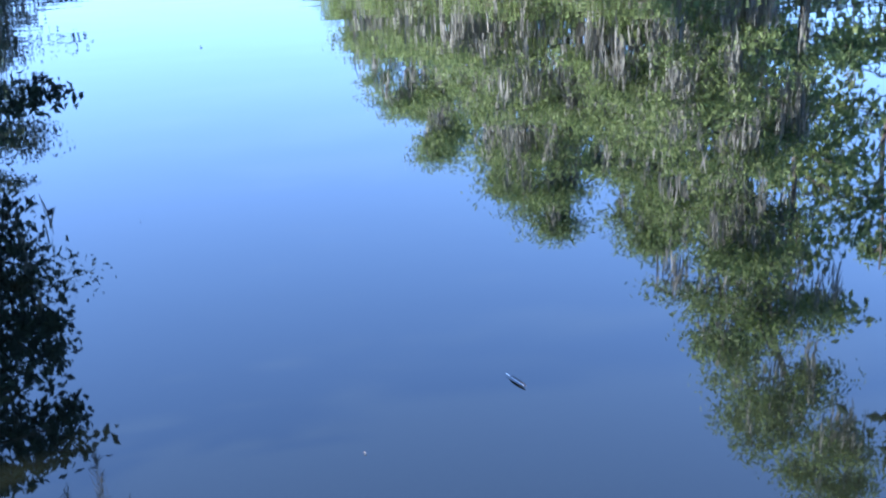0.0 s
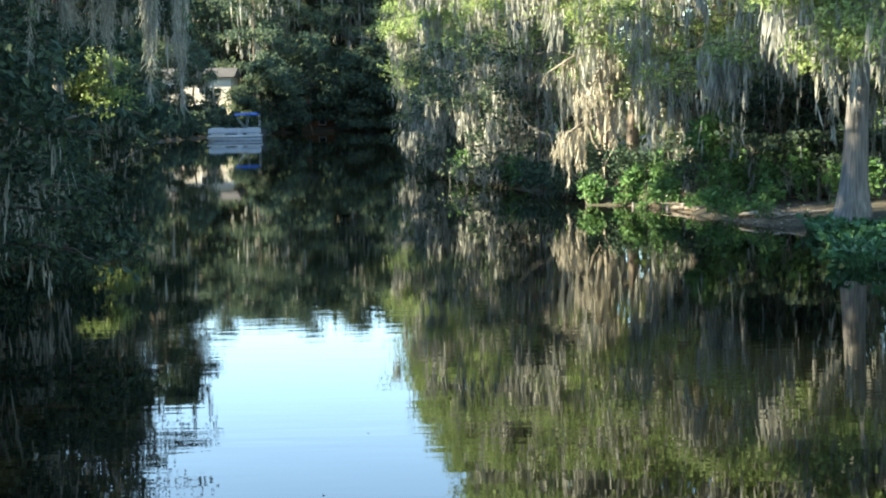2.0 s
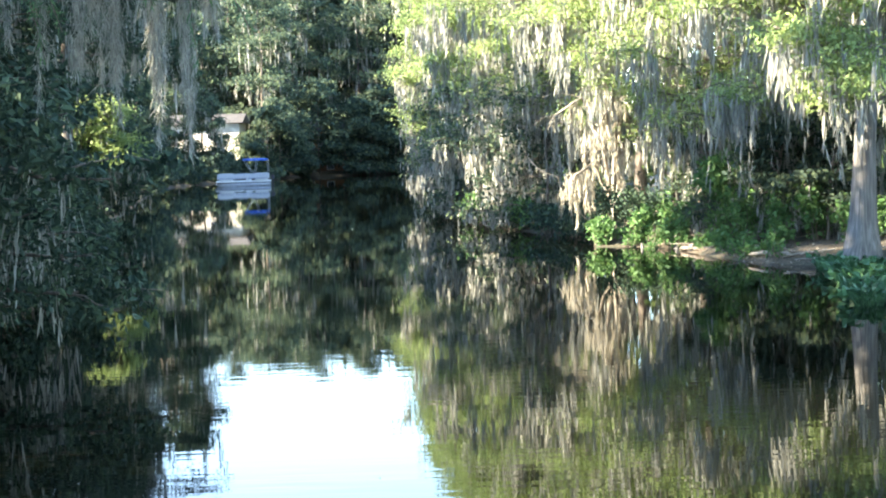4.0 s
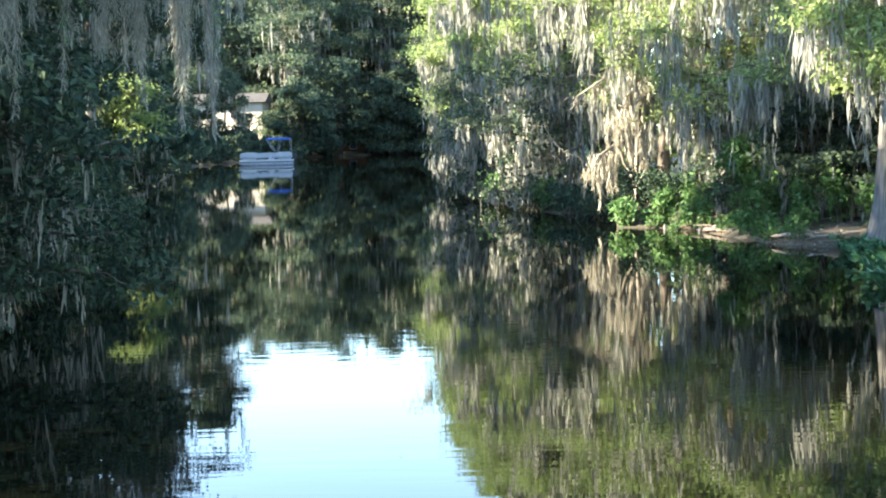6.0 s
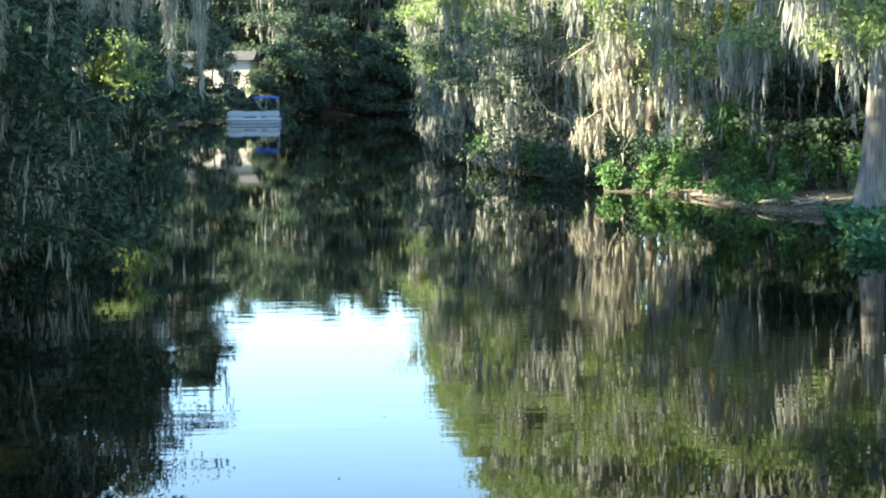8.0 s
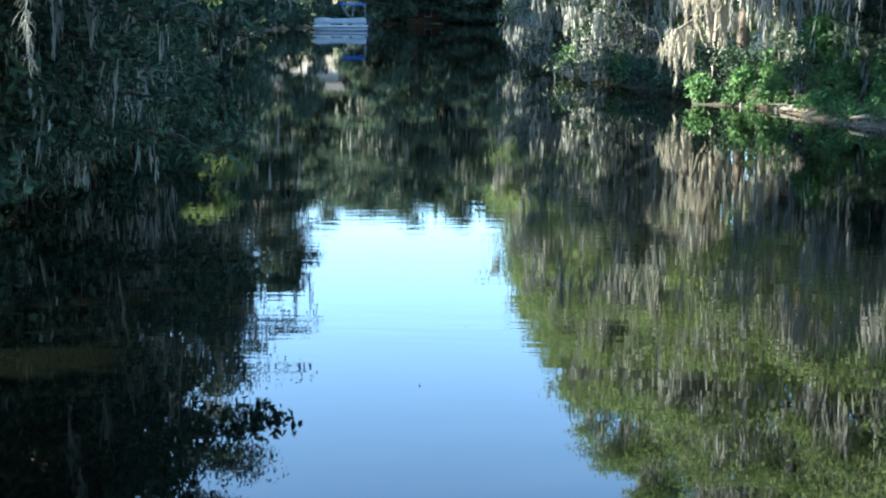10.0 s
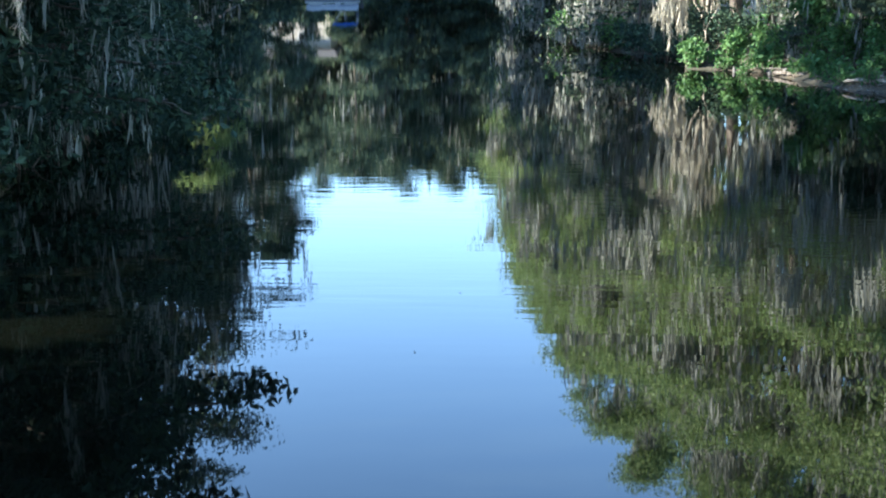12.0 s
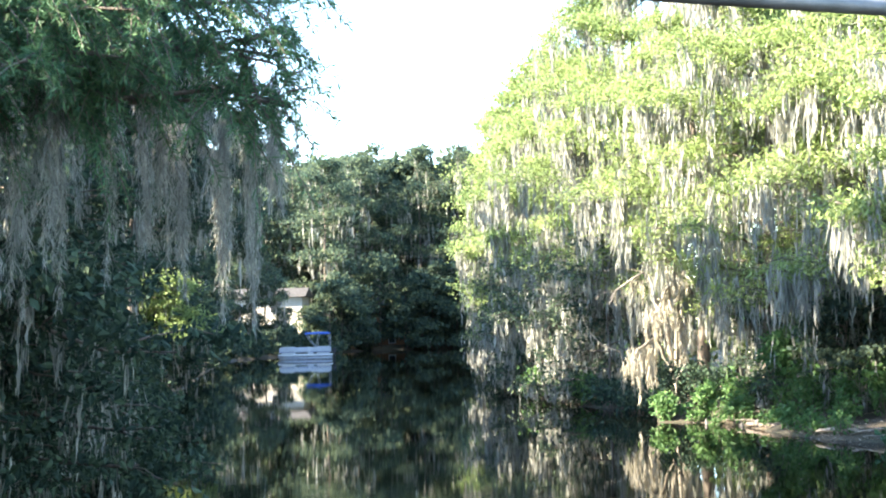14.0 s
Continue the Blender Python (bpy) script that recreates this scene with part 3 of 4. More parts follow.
for k, (x, y, h) in enumerate([(-28.6, 170.5, 9.0), (-27.0, 173.0, 11.0), (-25.2, 171.0, 9.5), (-31.0, 172.0, 10.0)]):
    tree((x, y, height_at(x, y)), h, 2.0, "thin dark tree before the far house", 312 + k, leaf=LEAF_FAR, limbs=18, low=0.5 if k == 1 else 0.22, moss=0.6, moss_length=1.6, trunk=0.15, per_clump=12, leaf_size=(0.36, 0.18), clump_size=0.6, lean=(1.0 - 0.6 * k, 0), moss_width=0.14, moss_per=4, group="trees at the river bend")

# ---- the near tree whose limbs hang into the picture ----
def near_tree():
    rng = np.random.default_rng(77)
    at = (-8.4, 8.6, height_at(-8.4, 8.6))
    root = empty("tree", at, "near cypress with feathery twigs and long grey moss curtains", "tree", "trees on the river bank")
    a = np.array(at)
    t = np.linspace(0, 1, 12)
    line = np.column_stack([1.2 * t ** 1.5, 0.3 * np.sin(3 * t), 11 * t - 0.4 * (t == 0)])
    quads("trunk", *tube(line, 0.34 * np.interp(t, [0, 0.08, 0.25, 1], [1.9, 1.4, 1, 0.12]), 20, 0.12), BARK, root, smooth=True)
    ends = [(-1.1, 8.9, 4.7), (-1.15, 8.7, 4.42), (-1.1, 9.0, 5.0), (-1.2, 8.8, 4.6), (-1.3, 9.2, 4.85), (-1.1, 8.5, 5.05), (-1.35, 8.9, 4.4), (-2.2, 8.5, 4.65), (-2.0, 8.2, 4.85), (-2.5, 8.0, 4.6), (-1.7, 8.6, 5.2), (-2.3, 8.4, 5.0), (-3.0, 8.2, 4.8), (-3.4, 10.8, 5.2), (-4.0, 6.8, 5.4), (-5.2, 12, 6.5), (-6.0, 5.5, 7), (-10.5, 10, 7.5), (-10, 6.5, 6.5), (-4.2, 9.5, 7.2), (-7, 11.5, 9)]
    curtains = [(-19.3, 5), (-18.5, 7), (-17.5, 6), (-16.8, 3), (-15.6, 3), (-14.2, 2), (-13.2, 2), (-12.2, 5), (-11.3, 6), (-10.1, 2), (-9.3, 3), (-8.6, 4), (-8.1, 2)]
    for k, e in enumerate(ends):
        e = np.array(e) - a
        p = np.array([np.interp(e[2] * 0.75, line[:, 2], line[:, j]) for j in range(3)])
        b = bend(p, e, rng, 14, 0.06, 0.03)
        limb = quads("limb", *tube(b, np.linspace(0.07, 0.008, 14), 7), BARK, root, smooth=True)
        twigs, pts, dirs = [], [], []
        for _ in range(64 if k < 13 else 20):
            s = rng.uniform(0.45, 1.0) * 13
            c = np.array([np.interp(s, np.arange(14), b[:, j]) for j in range(3)])
            dv = rng.normal(size=3) * np.array([0.8, 0.8, 0.5]) + np.array([0.5, -0.1, 0.05])
            dv /= np.linalg.norm(dv)
            q = c + dv * rng.uniform(0.25, 0.6)
            tw = bend(c, q, rng, 5, 0.12, 0.08)
            tw[:, 2] -= np.linspace(0, 1, 5) ** 2 * rng.uniform(0.08, 0.4)
            twigs.append(tube(tw, np.linspace(0.007, 0.003, 5), 4))
            m = 112 if k < 13 else 30
            u = rng.uniform(0.15, 1, m) * 4
            pts.append(np.column_stack([np.interp(u, np.arange(5), tw[:, j]) for j in range(3)]) + rng.normal(size=(m, 3)) * 0.012)
            dirs.append(np.tile(dv * 0.6 + np.array([0, 0, -0.5]), (m, 1)) + rng.normal(size=(m, 3)) * 0.7)
        tagged(quads("twigwork", *join(twigs), BARK, limb), kind="stuff")
        tagged(quads("foliage", *leaves(np.concatenate(pts), 0.07, 0.009, rng, 0.45, np.concatenate(dirs)), LEAF_NEAR, limb, "feathery green needles"), kind="stuff")
    for az, n in curtains:
        az = math.radians(az)
        r = rng.uniform(9.2, 10.2)
        c = np.array([r * math.sin(az), r * math.cos(az), rng.uniform(4.45, 4.95)]) - a
        anchors = c + rng.normal(size=(n, 3)) * np.array([0.10, 0.3, 0.24])
        ln = np.interp(math.degrees(az), [-18, -12, -8], [1.85, 1.7, 1.15]) * rng.uniform(0.4, 1.15, n)
        tagged(quads("moss", *soft_beards(anchors, ln, rng, 340, 0.04, 0.0055, 0.13, 0.28), MOSS, root, "long grey spanish moss curtain"), kind="stuff")
    # one long thin strand apart from the curtains
    c = np.array([9.5 * math.sin(math.radians(-9.3)), 9.5 * math.cos(math.radians(-9.3)), 4.7]) - a
    tagged(quads("moss", *soft_beards(c + rng.normal(size=(3, 3)) * 0.02, np.array([2.0, 1.9, 1.6]), rng, 230, 0.026, 0.006, 0.15), MOSS, root, "long thin strand of moss"), kind="stuff")
    return root


near_tree()

# ---- moss-covered snag and bank plants on the sunlit side ----
def mossy_snag():
    """Bare arching branches on the bank, hung with heaps of sun-bleached moss."""
    rng = np.random.default_rng(301)
    o = np.array((6.0, 46.8, 0.3))
    root = empty("dead_snag", o, "dead arching branches smothered in pale dry moss", "dead tree", "dead wood on the bank")
    # top of each heap, half its width, its drop and how many beards it has
    for (x, y, z), wide, drop, n in (((4.5, 45.2, 2.1), 0.6, 1.8, 20), ((5.3, 45.5, 3.6), 0.62, 1.35, 24), ((6.0, 45.5, 2.9), 0.24, 2.4, 9), ((5.75, 45.7, 4.6), 0.5, 1.5, 12), ((4.0, 46.4, 4.0), 0.35, 1.1, 8)):
        q = np.array((x, y, z)) - o
        b = np.array([(0, 0, -0.4), (q[0] * 0.2, q[1] * 0.2, q[2] * 0.7), (q[0] * 0.55, q[1] * 0.55, q[2] * 1.1 + 0.2), (q[0], q[1], q[2]), (q[0] * 1.12, q[1] * 1.2, q[2] - 0.45)])
        s = np.linspace(0, 4, 13)
        line = np.column_stack([np.interp(s, range(5), b[:, k]) for k in range(3)]) + rng.normal(size=(13, 3)) * 0.025
        limb = quads("limb", *tube(line, np.linspace(0.08, 0.016, 13), 7), DEADWOOD, root, smooth=True)
        for _ in range(4):
            k = rng.integers(6, 11)
            twig = bend(line[k], line[k] + rng.normal(size=3) * np.array([0.5, 0.3, 0.25]), rng, 5, 0.1)
            quads("twig", *tube(twig, np.linspace(0.016, 0.006, 5), 4), DEADWOOD, limb, smooth=True)
        at = rng.uniform(4.5, 12, n)
        tops = np.column_stack([np.interp(at, range(13), line[:, k]) for k in range(3)]) + rng.normal(size=(n, 3)) * wide * np.array([0.42, 0.3, 0.12])
        hang = np.minimum(drop * rng.uniform(0.3, 1.0, n), tops[:, 2] + o[2] - 0.15)
        tagged(quads("moss", *soft_beards(tops, hang, rng, 60, 0.04, 0.024, 0.34), DRY_MOSS, limb, "heap of pale dry moss"), kind="stuff")


mossy_snag()
SHRUBS = [(4.95, 43.5, 0.42, 0.4, 0.75, 420), (6.15, 43.1, 0.45, 0.45, 1.05, 450), (7.0, 41.7, 0.38, 0.4, 0.8, 360), (5.5, 43.7, 0.35, 0.3, 0.35, 150), (7.7, 40.2, 0.35, 0.3, 0.4, 150), (7.9, 38.6, 0.4, 0.3, 0.4, 200), (8.7, 37.3, 0.5, 0.4, 0.6, 260), (8.5, 39.4, 0.4, 0.4, 1.2, 320), (9.2, 38.4, 0.5, 0.5, 1.2, 420), (10.1, 37.8, 0.7, 0.6, 1.4, 700), (10.9, 36.7, 0.7, 0.6, 1.1, 520),
          (3.6, 52.5, 0.7, 0.6, 0.9, 600), (1.9, 57.8, 0.8, 0.7, 1.2, 700)]
for k, (x, y, a, b, h, n) in enumerate(SHRUBS):
    shrub((x, y, height_at(x, y)), (a, b, h), "bright green leafy shrub at the water's edge", 320 + k, n=n)
def fringe(line, step, seed, label, leaf, group):
    """Low bushes at the waterline, leaning out over it."""
    rng = np.random.default_rng(seed)
    for (ax, ay), (cx, cy) in zip(line, line[1:]):
        size = math.hypot(cx - ax, cy - ay)
        for s in np.arange(step / 2, size, step):
            x, y = ax + (cx - ax) * s / size + rng.normal() * 0.15, ay + (cy - ay) * s / size
            h = rng.uniform(0.5, 1.1)
            shrub((x, y, max(0.0, height_at(x, y))), (0.8, 0.8, h), label, int(rng.integers(1, 10 ** 6)), leaf=leaf, n=int(520 * h), leaf_size=(0.16, 0.08), stems=6, group=group, droop=0.5)


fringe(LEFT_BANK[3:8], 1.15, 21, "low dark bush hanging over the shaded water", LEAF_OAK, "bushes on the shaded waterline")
# near-black leaf colour here paints the shadow beneath the overhanging moss
fringe(RIGHT_BANK[4:9], 1.3, 22, "low bush at the waterline, leaves darkened as shade under moss", LEAF_OAK, "bushes on the sunlit waterline")
fringe(RIGHT_BANK[8:11], 0.9, 24, "low bush at the waterline, leaves darkened as shade under moss", LEAF_OAK, "bushes on the sunlit waterline")
rng2 = np.random.default_rng(44)
for k in range(16):
    y = rng2.uniform(35.6, 43.0)
    x = np.interp(y, [34.3, 35.6, 38.6, 41, 42.5, 43.5], [9.0, 7.8, 7.4, 6.8, 5.8, 4.8]) + rng2.uniform(0.1, 0.9)
    shrub((x, y, height_at(x, y)), (0.3, 0.3, rng2.uniform(0.2, 0.45)), "low green sprouts on the muddy shore", 700 + k, n=120, leaf_size=(0.12, 0.06), stems=5, name="bank_plant", category="plant", group="sprouts on the muddy shore")
# the darkest leaf colour gives the shaded hollow behind the snag
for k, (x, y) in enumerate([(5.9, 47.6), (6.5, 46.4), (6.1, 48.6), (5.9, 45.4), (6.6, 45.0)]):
    shrub((x, y, height_at(x, y)), (0.8, 0.6, 1.3), "shrub under the mossy branches, leaves darkened as hollow shade", 360 + k, leaf=LEAF_OAK, n=800, leaf_size=(0.14, 0.07))
for k, (x, y) in enumerate([(7.2, 44.9), (7.9, 43.2), (8.6, 41.8), (7.3, 43.4), (8.2, 40.6), (8.8, 39.6)]):
    shrub((x, y, height_at(x, y)), (0.6, 0.5, 1.0), "leafy green shrub under the mossy branches", 365 + k, n=420, leaf_size=(0.14, 0.07))
for k, (x, y, h) in enumerate([(9.4, 38.9, 3.3), (10.3, 37.8, 3.0), (8.4, 40.6, 2.4)]):
    tree((x, y, height_at(x, y)), h, h * 0.36, "young broad-leaved tree with fresh green leaves", 340 + k, leaf=LEAF_SHRUB if k == 2 else LEAF_FAR, limbs=16, clumps=4, per_clump=18, leaf_size=(0.19, 0.11), low=0.3, moss=0.3, moss_length=0.9, trunk=0.05, clump_size=0.3, split=True, name="sapling", group="saplings on the bank")


def water_plant(at, seed, size):
    rng = np.random.default_rng(seed)
    root = empty("water_plant", at, "floating clump of glossy round-leaved water plants", "water plant", "floating water plants")
    n = 26
    a = rng.uniform(0, 2 * np.pi, n)
    r = np.sqrt(rng.random(n)) * size
    foot = np.column_stack([r * np.cos(a) * 0.6, r * np.sin(a) * 0.6, np.full(n, -0.03)])
    tip = np.column_stack([r * np.cos(a), r * np.sin(a), size * rng.uniform(0.25, 0.95, n)])
    tagged(quads("stalks", *join([tube(bend(f, g, rng, 4, 0.05), np.linspace(0.012, 0.006, 4), 4) for f, g in zip(foot, tip)]), LEAF_HYACINTH, root), kind="stuff")
    out = np.column_stack([np.cos(a), np.sin(a), np.full(n, 0.5)])
    tagged(quads("foliage", *leaves(tip, 0.19, 0.16, rng, 0.0, out * 2), LEAF_HYACINTH, root), kind="stuff")


rng0 = np.random.default_rng(9)
for k in range(46):
    y = rng0.uniform(25.5, 33.6)
    x = np.interp(y, [25, 31, 35.5], [7.7, 8.5, 9.6]) + abs(rng0.normal()) * 0.9
    water_plant((x, y, 0.0), 400 + k, rng0.uniform(0.2, 0.4))


def log(p, q, r, label, seed, mat=DEADWOOD, name="log"):
    """A barked log with a broken end and a branch stub."""
    rng = np.random.default_rng(seed)
    p, q = np.array(p, float), np.array(q, float)
    root = empty(name, p, label, "log", "dead wood on the bank")
    b = bend(p - p, q - p, rng, 9, 0.03, 0.05)
    rr = r * np.concatenate([[0.35], rng.uniform(0.8, 1.15, 7), [0.3]])
    quads("stem", *tube(b, rr, 10, 0.05), mat, root, smooth=True)
    quads("stub", *tube(bend(b[4], b[4] + np.array([0.05, -0.1, 0.3]) * (r / 0.08), rng, 4), np.linspace(r * 0.4, r * 0.12, 4), 6), mat, root, smooth=True)


log((7.95, 36.5, 0.16), (8.9, 35.6, 0.2), 0.05, "pale bleached log lying on the muddy shore", 1)
log((8.6, 35.6, 0.14), (9.9, 35.3, 0.3), 0.03, "thin grey driftwood branch on the shore", 2)
log((7.0, 40.9, 0.06), (7.5, 38.9, 0.10), 0.06, "dark wet log at the waterline", 3, BARK)
log((5.5, 46.9, 0.1), (3.0, 47.6, 2.9), 0.018, "bare dead branch leaning over the water", 4, name="dead_branch")
log((5.3, 44.6, 0.1), (6.0, 45.3, 1.8), 0.022, "bare dead branch leaning over the water", 5, name="dead_branch")
rng1 = np.random.default_rng(5)
for k in range(7):
    y = rng1.uniform(36.2, 43)
    x = np.interp(y, [36, 38.6, 41, 43], [7.8, 7.4, 6.8, 5.0]) + rng1.uniform(0.15, 1.0)
    h = rng1.uniform(0.1, 0.28)
    t = np.linspace(0, 1, 6)
    line = np.column_stack([rng1.normal() * 0.05 * t, rng1.normal() * 0.05 * t, h * t - 0.1 * (t == 0)])
    ob = quads("cypress_knee", *tube(line, np.interp(t, [0, 0.3, 0.9, 1], [0.10, 0.06, 0.035, 0.008]), 8, 0.1), BARK_GREY, smooth=True)
    ob.location = (x, y, height_at(x, y))
    tagged(ob, "grey woody cypress knee standing out of the mud", "cypress knee", "cypress knees")


# ---- litter on the muddy shore ----
def shore_litter():
    rng = np.random.default_rng(71)
    n = 420
    y = rng.uniform(34.6, 43.5, n)
    x = np.interp(y, [34.3, 35.6, 38.6, 41, 42.5, 43.5], [9.0, 7.8, 7.4, 6.8, 5.8, 4.8]) + 0.1 + np.abs(rng.normal(size=n)) * 1.1
    p = np.column_stack([x, y, ground_height(x, y) + 0.012])
    ob = quads("leaf_litter", *leaves(p, 0.08, 0.045, rng, 0.0, np.column_stack([rng.normal(size=(n, 2)) * 2, np.full(n, 0.25)])), DEADWOOD)
    tagged(ob, "dry brown leaves scattered over the muddy shore", "leaf litter", kind="stuff")
    sticks = []
    for _ in range(34):
        yy = rng.uniform(34.8, 42.5)
        xx = np.interp(yy, [34.3, 35.6, 38.6, 41, 42.5, 43.5], [9.0, 7.8, 7.4, 6.8, 5.8, 4.8]) + 0.1 + abs(rng.normal()) * 0.8
        z = height_at(xx, yy)
        a = rng.uniform(0, 6.28)
        l = rng.uniform(0.2, 0.8)
        sticks.append(tube(bend((xx, yy, z + 0.015), (xx + l * math.cos(a), yy + l * math.sin(a), z + rng.uniform(0.02, 0.1)), rng, 4, 0.05), np.linspace(0.012, 0.006, 4), 4))
    tagged(quads("fallen_twigs", *join(sticks), DEADWOOD), "thin fallen twigs lying on the muddy shore", "twigs", kind="stuff")


shore_litter()
# ---- small things on and over the water ----
WHITE = solid_material("white_paint", [(0.3, (0.62, 0.63, 0.62)), (0.7, (0.8, 0.8, 0.78))], 9, 0.45)
BLUE_CLOTH = solid_material("blue_canvas", [(0.3, (0.03, 0.10, 0.42)), (0.7, (0.05, 0.16, 0.55))], 12, 0.8, bump=0.004)
ALUMINIUM = solid_material("aluminium", [(0.3, (0.30, 0.32, 0.35)), (0.7, (0.44, 0.46, 0.49))], 6, 0.5, metal=0.6)
DARK = solid_material("dark_plastic", [(0.3, (0.02, 0.02, 0.025)), (0.7, (0.05, 0.05, 0.055))], 12, 0.5)
NAVY = solid_material("blue_panel", [(0.3, (0.05, 0.09, 0.20)), (0.7, (0.08, 0.13, 0.27))], 8, 0.4)
PANEL = solid_material("boat_panel", [(0.3, (0.42, 0.44, 0.46)), (0.7, (0.54, 0.55, 0.57))], 8, 0.6)
VINYL = solid_material("pale_vinyl", [(0.3, (0.45, 0.46, 0.47)), (0.7, (0.62, 0.62, 0.6))], 10, 0.5)
PIPE = solid_material("galvanised_pipe", [(0.25, (0.10, 0.10, 0.10)), (0.5, (0.17, 0.165, 0.16)), (0.75, (0.27, 0.26, 0.25))], 5, 0.55, (1, 1, 1), 0.002, 60, 0.35)
CREAM = solid_material("cream_boards", [(0.3, (0.46, 0.41, 0.33)), (0.7, (0.60, 0.54, 0.45))], 1.2, 0.8, (1, 1, 8), 0.01, 3)
ROOF = solid_material("roof_shingle", [(0.3, (0.025, 0.022, 0.022)), (0.7, (0.06, 0.055, 0.05))], 3, 0.9, bump=0.02)
ORANGE = solid_material("cedar_boards", [(0.3, (0.20, 0.10, 0.05)), (0.7, (0.32, 0.17, 0.09))], 1.5, 0.75, (1, 1, 8), 0.01, 3)
GLASS_DARK = solid_material("dark_window", [(0.3, (0.02, 0.025, 0.03)), (0.7, (0.04, 0.045, 0.05))], 2, 0.08)


def box(size, at=(0, 0, 0), bevel=0.0):
    bm = bmesh.new()
    bmesh.ops.create_cube(bm, size=1, matrix=Matrix.Translation(at) @ Matrix.Diagonal((*size, 1)))
    if bevel:
        bmesh.ops.bevel(bm, geom=bm.edges[:], offset=bevel, segments=2, affect="EDGES")
    return bm


def rod(name, line, r, mat, parent, sides=8, label=""):
    line = np.array(line, float)
    return quads(name, *tube(line, np.full(len(line), r), sides), mat, parent, label, smooth=True)


def pontoon_boat(at, turn):
    """Length along x, bow at -x; the water is at z = 0."""
    root = empty("pontoon_boat", at, "moored pontoon boat with white sides and blue canopy", "boat")
    root.rotation_euler = (0, 0, turn)
    for side in (-0.85, 0.85):
        t = np.linspace(-2.75, 2.6, 14)
        r = 0.3 * np.interp(t, [-2.75, -2.5, -2.1, 2.5, 2.6], [0.05, 0.6, 1, 1, 0.85])
        quads("pontoon", *tube(np.column_stack([t, np.full(14, side), 0.12 + 0.12 * np.interp(t, [-2.75, -2.1], [1, 0])]), r, 14), ALUMINIUM, root, "silver aluminium float", smooth=True)
    part("deck", box((5.3, 2.45, 0.12), (0, 0, 0.46), 0.02), WHITE, root, "white deck edge")
    for y in (-1.14, 1.14):
        for x0, x1 in ((-2.5, -0.95), (-0.75, 0.35), (0.55, 2.45)):
            pn = part("fence_panel", box((x1 - x0, 0.035, 0.46), ((x0 + x1) / 2, y, 0.93), 0.01), PANEL, root, "white side panel")
            part("stripe", box((x1 - x0 - 0.04, 0.008, 0.05), ((x0 + x1) / 2, y + (0.024 if y > 0 else -0.024), 0.76)), NAVY, pn, "dark blue stripe")
            rod("rail", [(x0, y, 0.54), (x0, y, 1.2), (x1, y, 1.2), (x1, y, 0.54)], 0.018, ALUMINIUM, root)
    part("bow_panel", box((0.035, 2.1, 0.46), (-2.5, 0, 0.93), 0.01), PANEL, root)
    for x, y in ((-1.7, 0.8), (-1.7, -0.8), (1.7, 0.8), (1.8, -0.75)):
        seat = part("bench", box((1.2, 0.5, 0.36), (x, y, 0.69), 0.05), VINYL, root, "pale vinyl bench")
        part("cushion", box((1.2, 0.14, 0.42), (x, y + (0.22 if y > 0 else -0.22), 1.05), 0.05), VINYL, seat)
    console = part("console", box((0.5, 0.6, 0.7), (0.45, 0.4, 0.86), 0.05), VINYL, root, "steering console")
    bm = bmesh.new()
    bmesh.ops.create_cone(bm, segments=16, radius1=0.17, radius2=0.17, depth=0.03, matrix=pose(0.74, 0.4, 1.12, 0, 70, 0))
    part("steering_wheel", bm, DARK, console)
    # canopy: a bowed sheet of cloth with a hem
    bm = bmesh.new()
    rows = []
    for i in range(9):
        x = 0.0 + 2.45 * i / 8
        rows.append([bm.verts.new((x, -1.2 + 0.3 * j, 2.62 + 0.10 * (1 - ((j - 4) / 4) ** 2) - 0.06 * abs(i - 4) / 4)) for j in range(9)])
    for i in range(8):
        for j in range(8):
            bm.faces.new((rows[i][j], rows[i + 1][j], rows[i + 1][j + 1], rows[i][j + 1]))
    bmesh.ops.solidify(bm, geom=bm.faces[:], thickness=0.05)
    canopy = part("canopy", bm, BLUE_CLOTH, root, "blue canvas bimini top", smooth=True)
    for y in (-1.18, 1.18):
        part("valance", box((2.4, 0.02, 0.14), (1.22, y, 2.55), 0.005), BLUE_CLOTH, canopy)
        rod("canopy_pole", [(0.1, y, 2.58), (0.45, y, 1.9), (1.0, y, 1.14)], 0.02, ALUMINIUM, root)
        rod("canopy_pole", [(1.4, y, 2.62), (1.25, y, 1.9), (1.1, y, 1.14)], 0.02, ALUMINIUM, root)
        rod("canopy_pole", [(2.38, y, 2.58), (2.42, y, 1.8), (2.4, y, 1.1)], 0.02, ALUMINIUM, root)
    motor = part("outboard_motor", box((0.4, 0.34, 0.5), (2.85, 0, 0.85), 0.09), DARK, root, "black outboard motor")
    part("leg", box((0.16, 0.12, 0.9), (2.85, 0, 0.2), 0.03), DARK, motor)


pontoon_boat((-18.5, 143.6, 0.0), radians(3))


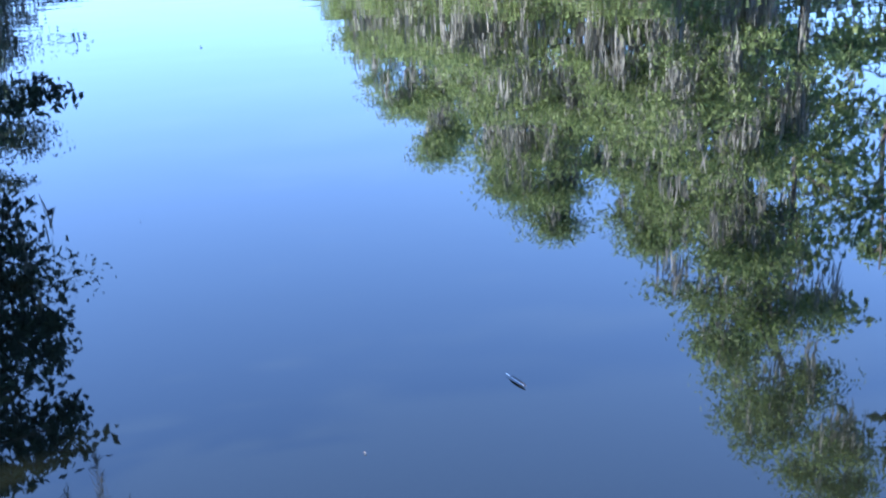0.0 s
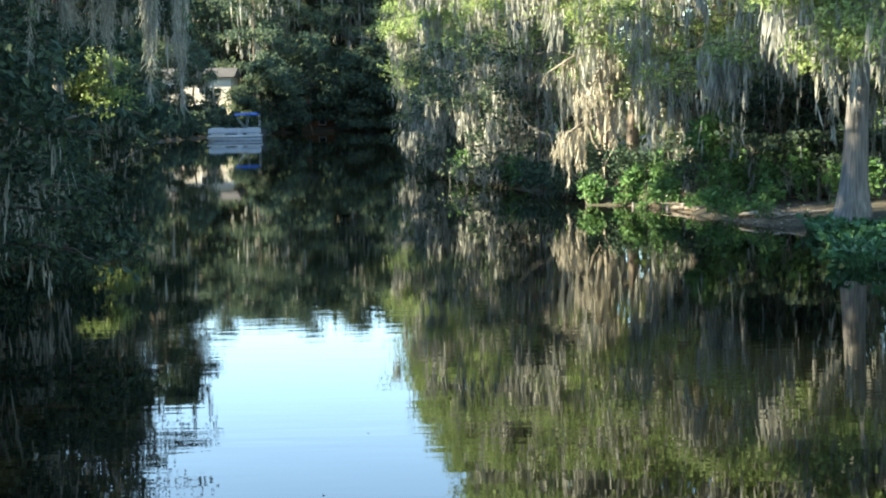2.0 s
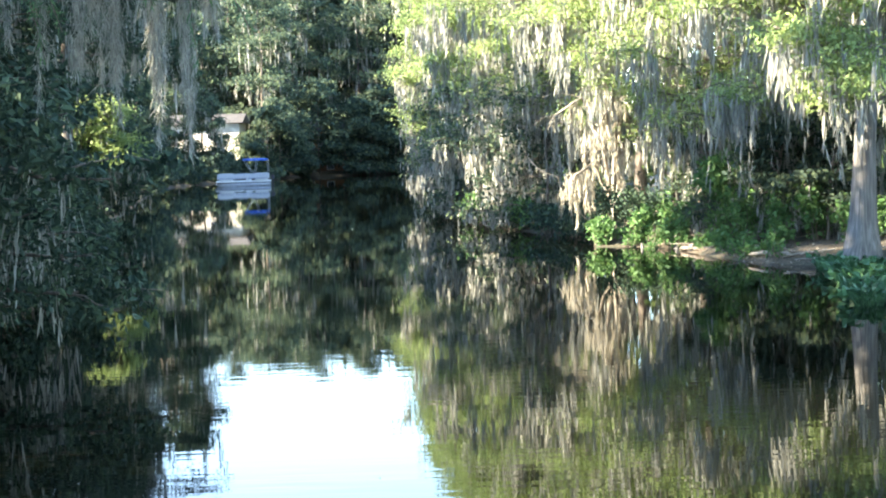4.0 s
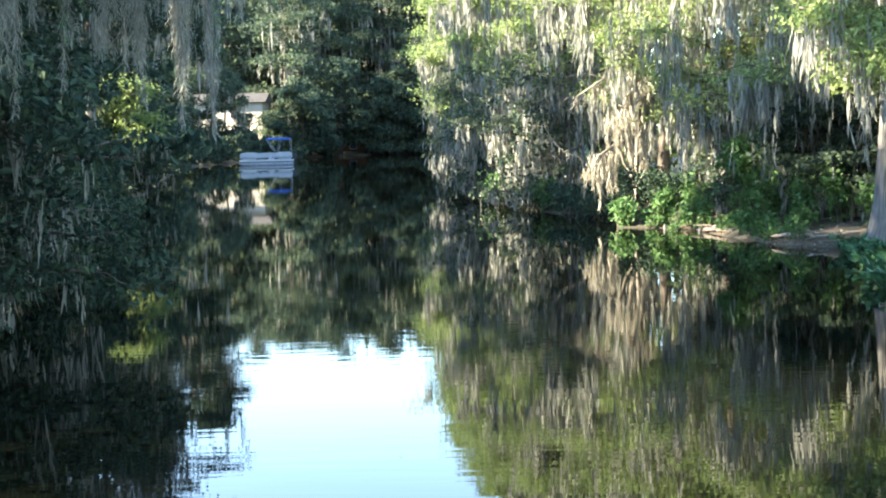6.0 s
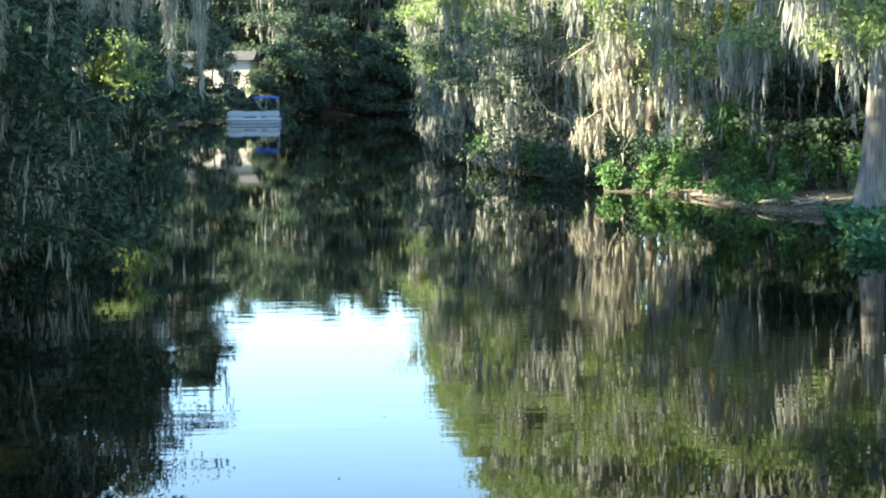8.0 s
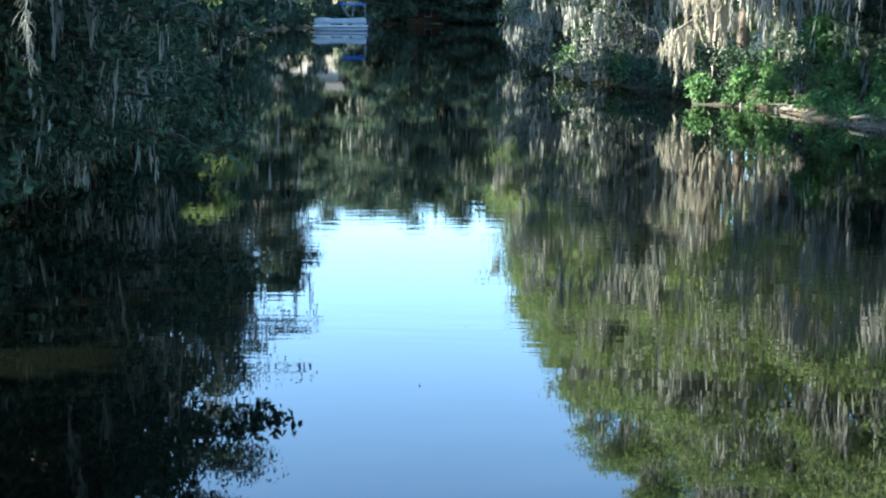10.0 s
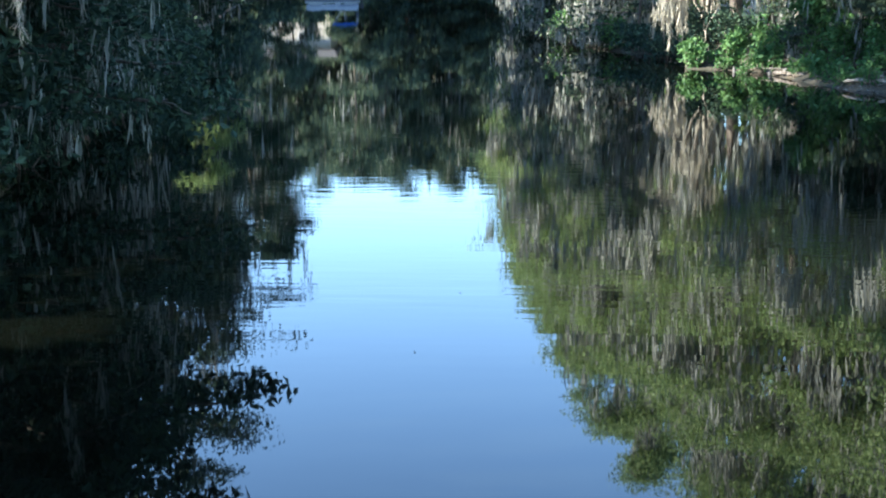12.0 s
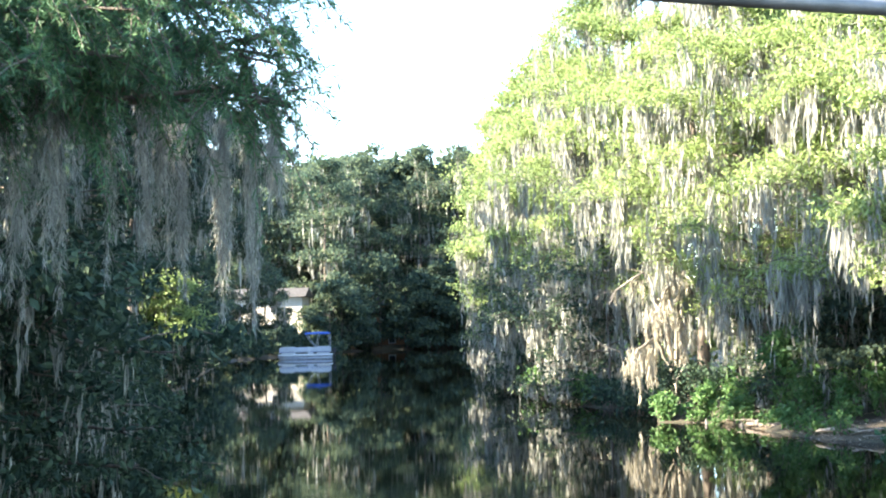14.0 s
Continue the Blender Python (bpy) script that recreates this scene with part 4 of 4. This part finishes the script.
def house(at, size, wall_mat, label, windows, roof_h):
    w, d, h = size
    root = empty("house", at, label, "house", "houses behind the far trees")
    wall = part("wall", box((w, d, h), (0, 0, h / 2), 0.02), wall_mat, root)
    bm = bmesh.new()
    o = 0.5
    v = [bm.verts.new(c) for c in [(-w / 2 - o, -d / 2 - o, h), (w / 2 + o, -d / 2 - o, h), (w / 2 + o, d / 2 + o, h), (-w / 2 - o, d / 2 + o, h), (-w / 2 - o, 0, h + roof_h), (w / 2 + o, 0, h + roof_h)]]
    for f in ((0, 1, 5, 4), (2, 3, 4, 5), (1, 2, 5), (3, 0, 4), (3, 2, 1, 0)):
        bm.faces.new([v[k] for k in f])
    part("roof", bm, ROOF, root, "grey shingle roof")
    for x, z, a, b in windows:
        win = part("window", box((a, 0.1, b), (x, -d / 2 - 0.02, z), 0.01), WHITE, root, "white window frame")
        part("pane", box((a - 0.2, 0.04, b - 0.2), (x, -d / 2 - 0.08, z)), GLASS_DARK, win)


house((-29.0, 183.0, height_at(-29.0, 183.0) - 0.3), (11, 7, 6.6), CREAM, "pale cream board house in sun behind far trees", [(-3.8, 2.6, 1.2, 1.5), (-1.3, 2.6, 1.2, 1.5), (1.4, 2.6, 1.2, 1.5), (4.0, 2.2, 0.9, 1.9), (-2.4, 5.2, 1.0, 1.2), (2.0, 5.2, 1.0, 1.2)], 1.2)
house((-13.6, 199.5, height_at(-13.6, 199.5) - 0.3), (4.4, 4, 5.6), ORANGE, "small orange-brown wooden house among far trees", [(-1.1, 4.2, 0.9, 1.1), (1.0, 4.2, 0.9, 1.1), (0, 1.4, 1.0, 1.9)], 1.2)


FEATHER = solid_material("feather_grey", [(0.3, (0.04, 0.038, 0.036)), (0.7, (0.12, 0.11, 0.10))], 60, 0.8)


def feather(at, turn):
    root = empty("feather", at, "grey-white feather with dark tip floating on the water", "feather")
    root.rotation_euler = (0, 0, turn)
    root.scale = (0.8, 0.8, 0.8)
    rod("quill", [(-0.085, 0, 0.012), (-0.03, 0, 0.010), (0.03, 0, 0.008), (0.075, 0, 0.006)], 0.0014, VINYL, root, 6)
    for side in (-1, 1):
        for name, x0, x1, mat, lb in (("vane", -0.055, 0.025, FEATHER, "white vane"), ("tip_vane", 0.025, 0.085, DARK, "dark vane tip")):
            bm = bmesh.new()
            n = 10
            up, lo = [], []
            for i in range(n):
                x = x0 + (x1 - x0) * i / (n - 1)
                w = 0.012 * math.sin(math.pi * min(1, max(0.02, (x + 0.06) / 0.15))) ** 0.6
                z = 0.010 - (x + 0.055) * 0.02
                up.append(bm.verts.new((x, side * 0.0015, z)))
                lo.append(bm.verts.new((x + 0.01, side * w, z + 0.006)))
            for i in range(n - 1):
                bm.faces.new((up[i], up[i + 1], lo[i + 1], lo[i]))
            bmesh.ops.solidify(bm, geom=bm.faces[:], thickness=0.0012)
            part(name, bm, mat, root, lb)


feather((0.795, 5.41, 0.0), math.atan2(-0.13, 0.07))
for k, (x, y, s) in enumerate([(0.12, 4.91, 0.006), (-0.83, 11.06, 0.014), (-0.98, 7.52, 0.009), (-0.55, 13.2, 0.014), (-5.2, 24.0, 0.06)]):
    rng = np.random.default_rng(600 + k)
    ob = quads("floating_leaf", *leaves(np.array([[0, 0, 0.004]] * 2) + rng.normal(size=(2, 3)) * 0.003, s * 1.6, s, rng, 0.0, np.array([[1.0, 0.3, 0]] * 2)), BARK)
    ob.location = (x, y, 0.002)
    tagged(ob, "small dry leaf floating on the water", "leaf", "floating leaves")

# ---- pipe over the camera's view, carried by a post at the side ----
root = empty("overhead_pipe", (1.7, 6.12, 0), "weathered grey metal pipe carried across on a post", "pipe")
line = np.array([(-1.9, -0.78, 4.30), (-0.95, -0.39, 4.295), (0.0, 0.0, 4.295), (1.6, 0.66, 4.295), (3.0, 1.24, 4.295)])
quads("pipe", *tube(line, [0.033] * 5, 18), PIPE, root, smooth=True)
quads("seam_strap", *tube([(-0.36, -0.148, 4.295), (-0.32, -0.132, 4.295)], [0.0355] * 2, 18), PIPE, root, smooth=True)
quads("post", *tube([(2.9, 1.2, -2.6), (2.9, 1.2, 1.0), (2.9, 1.2, 4.28)], [0.06] * 3, 14), PIPE, root, smooth=True)
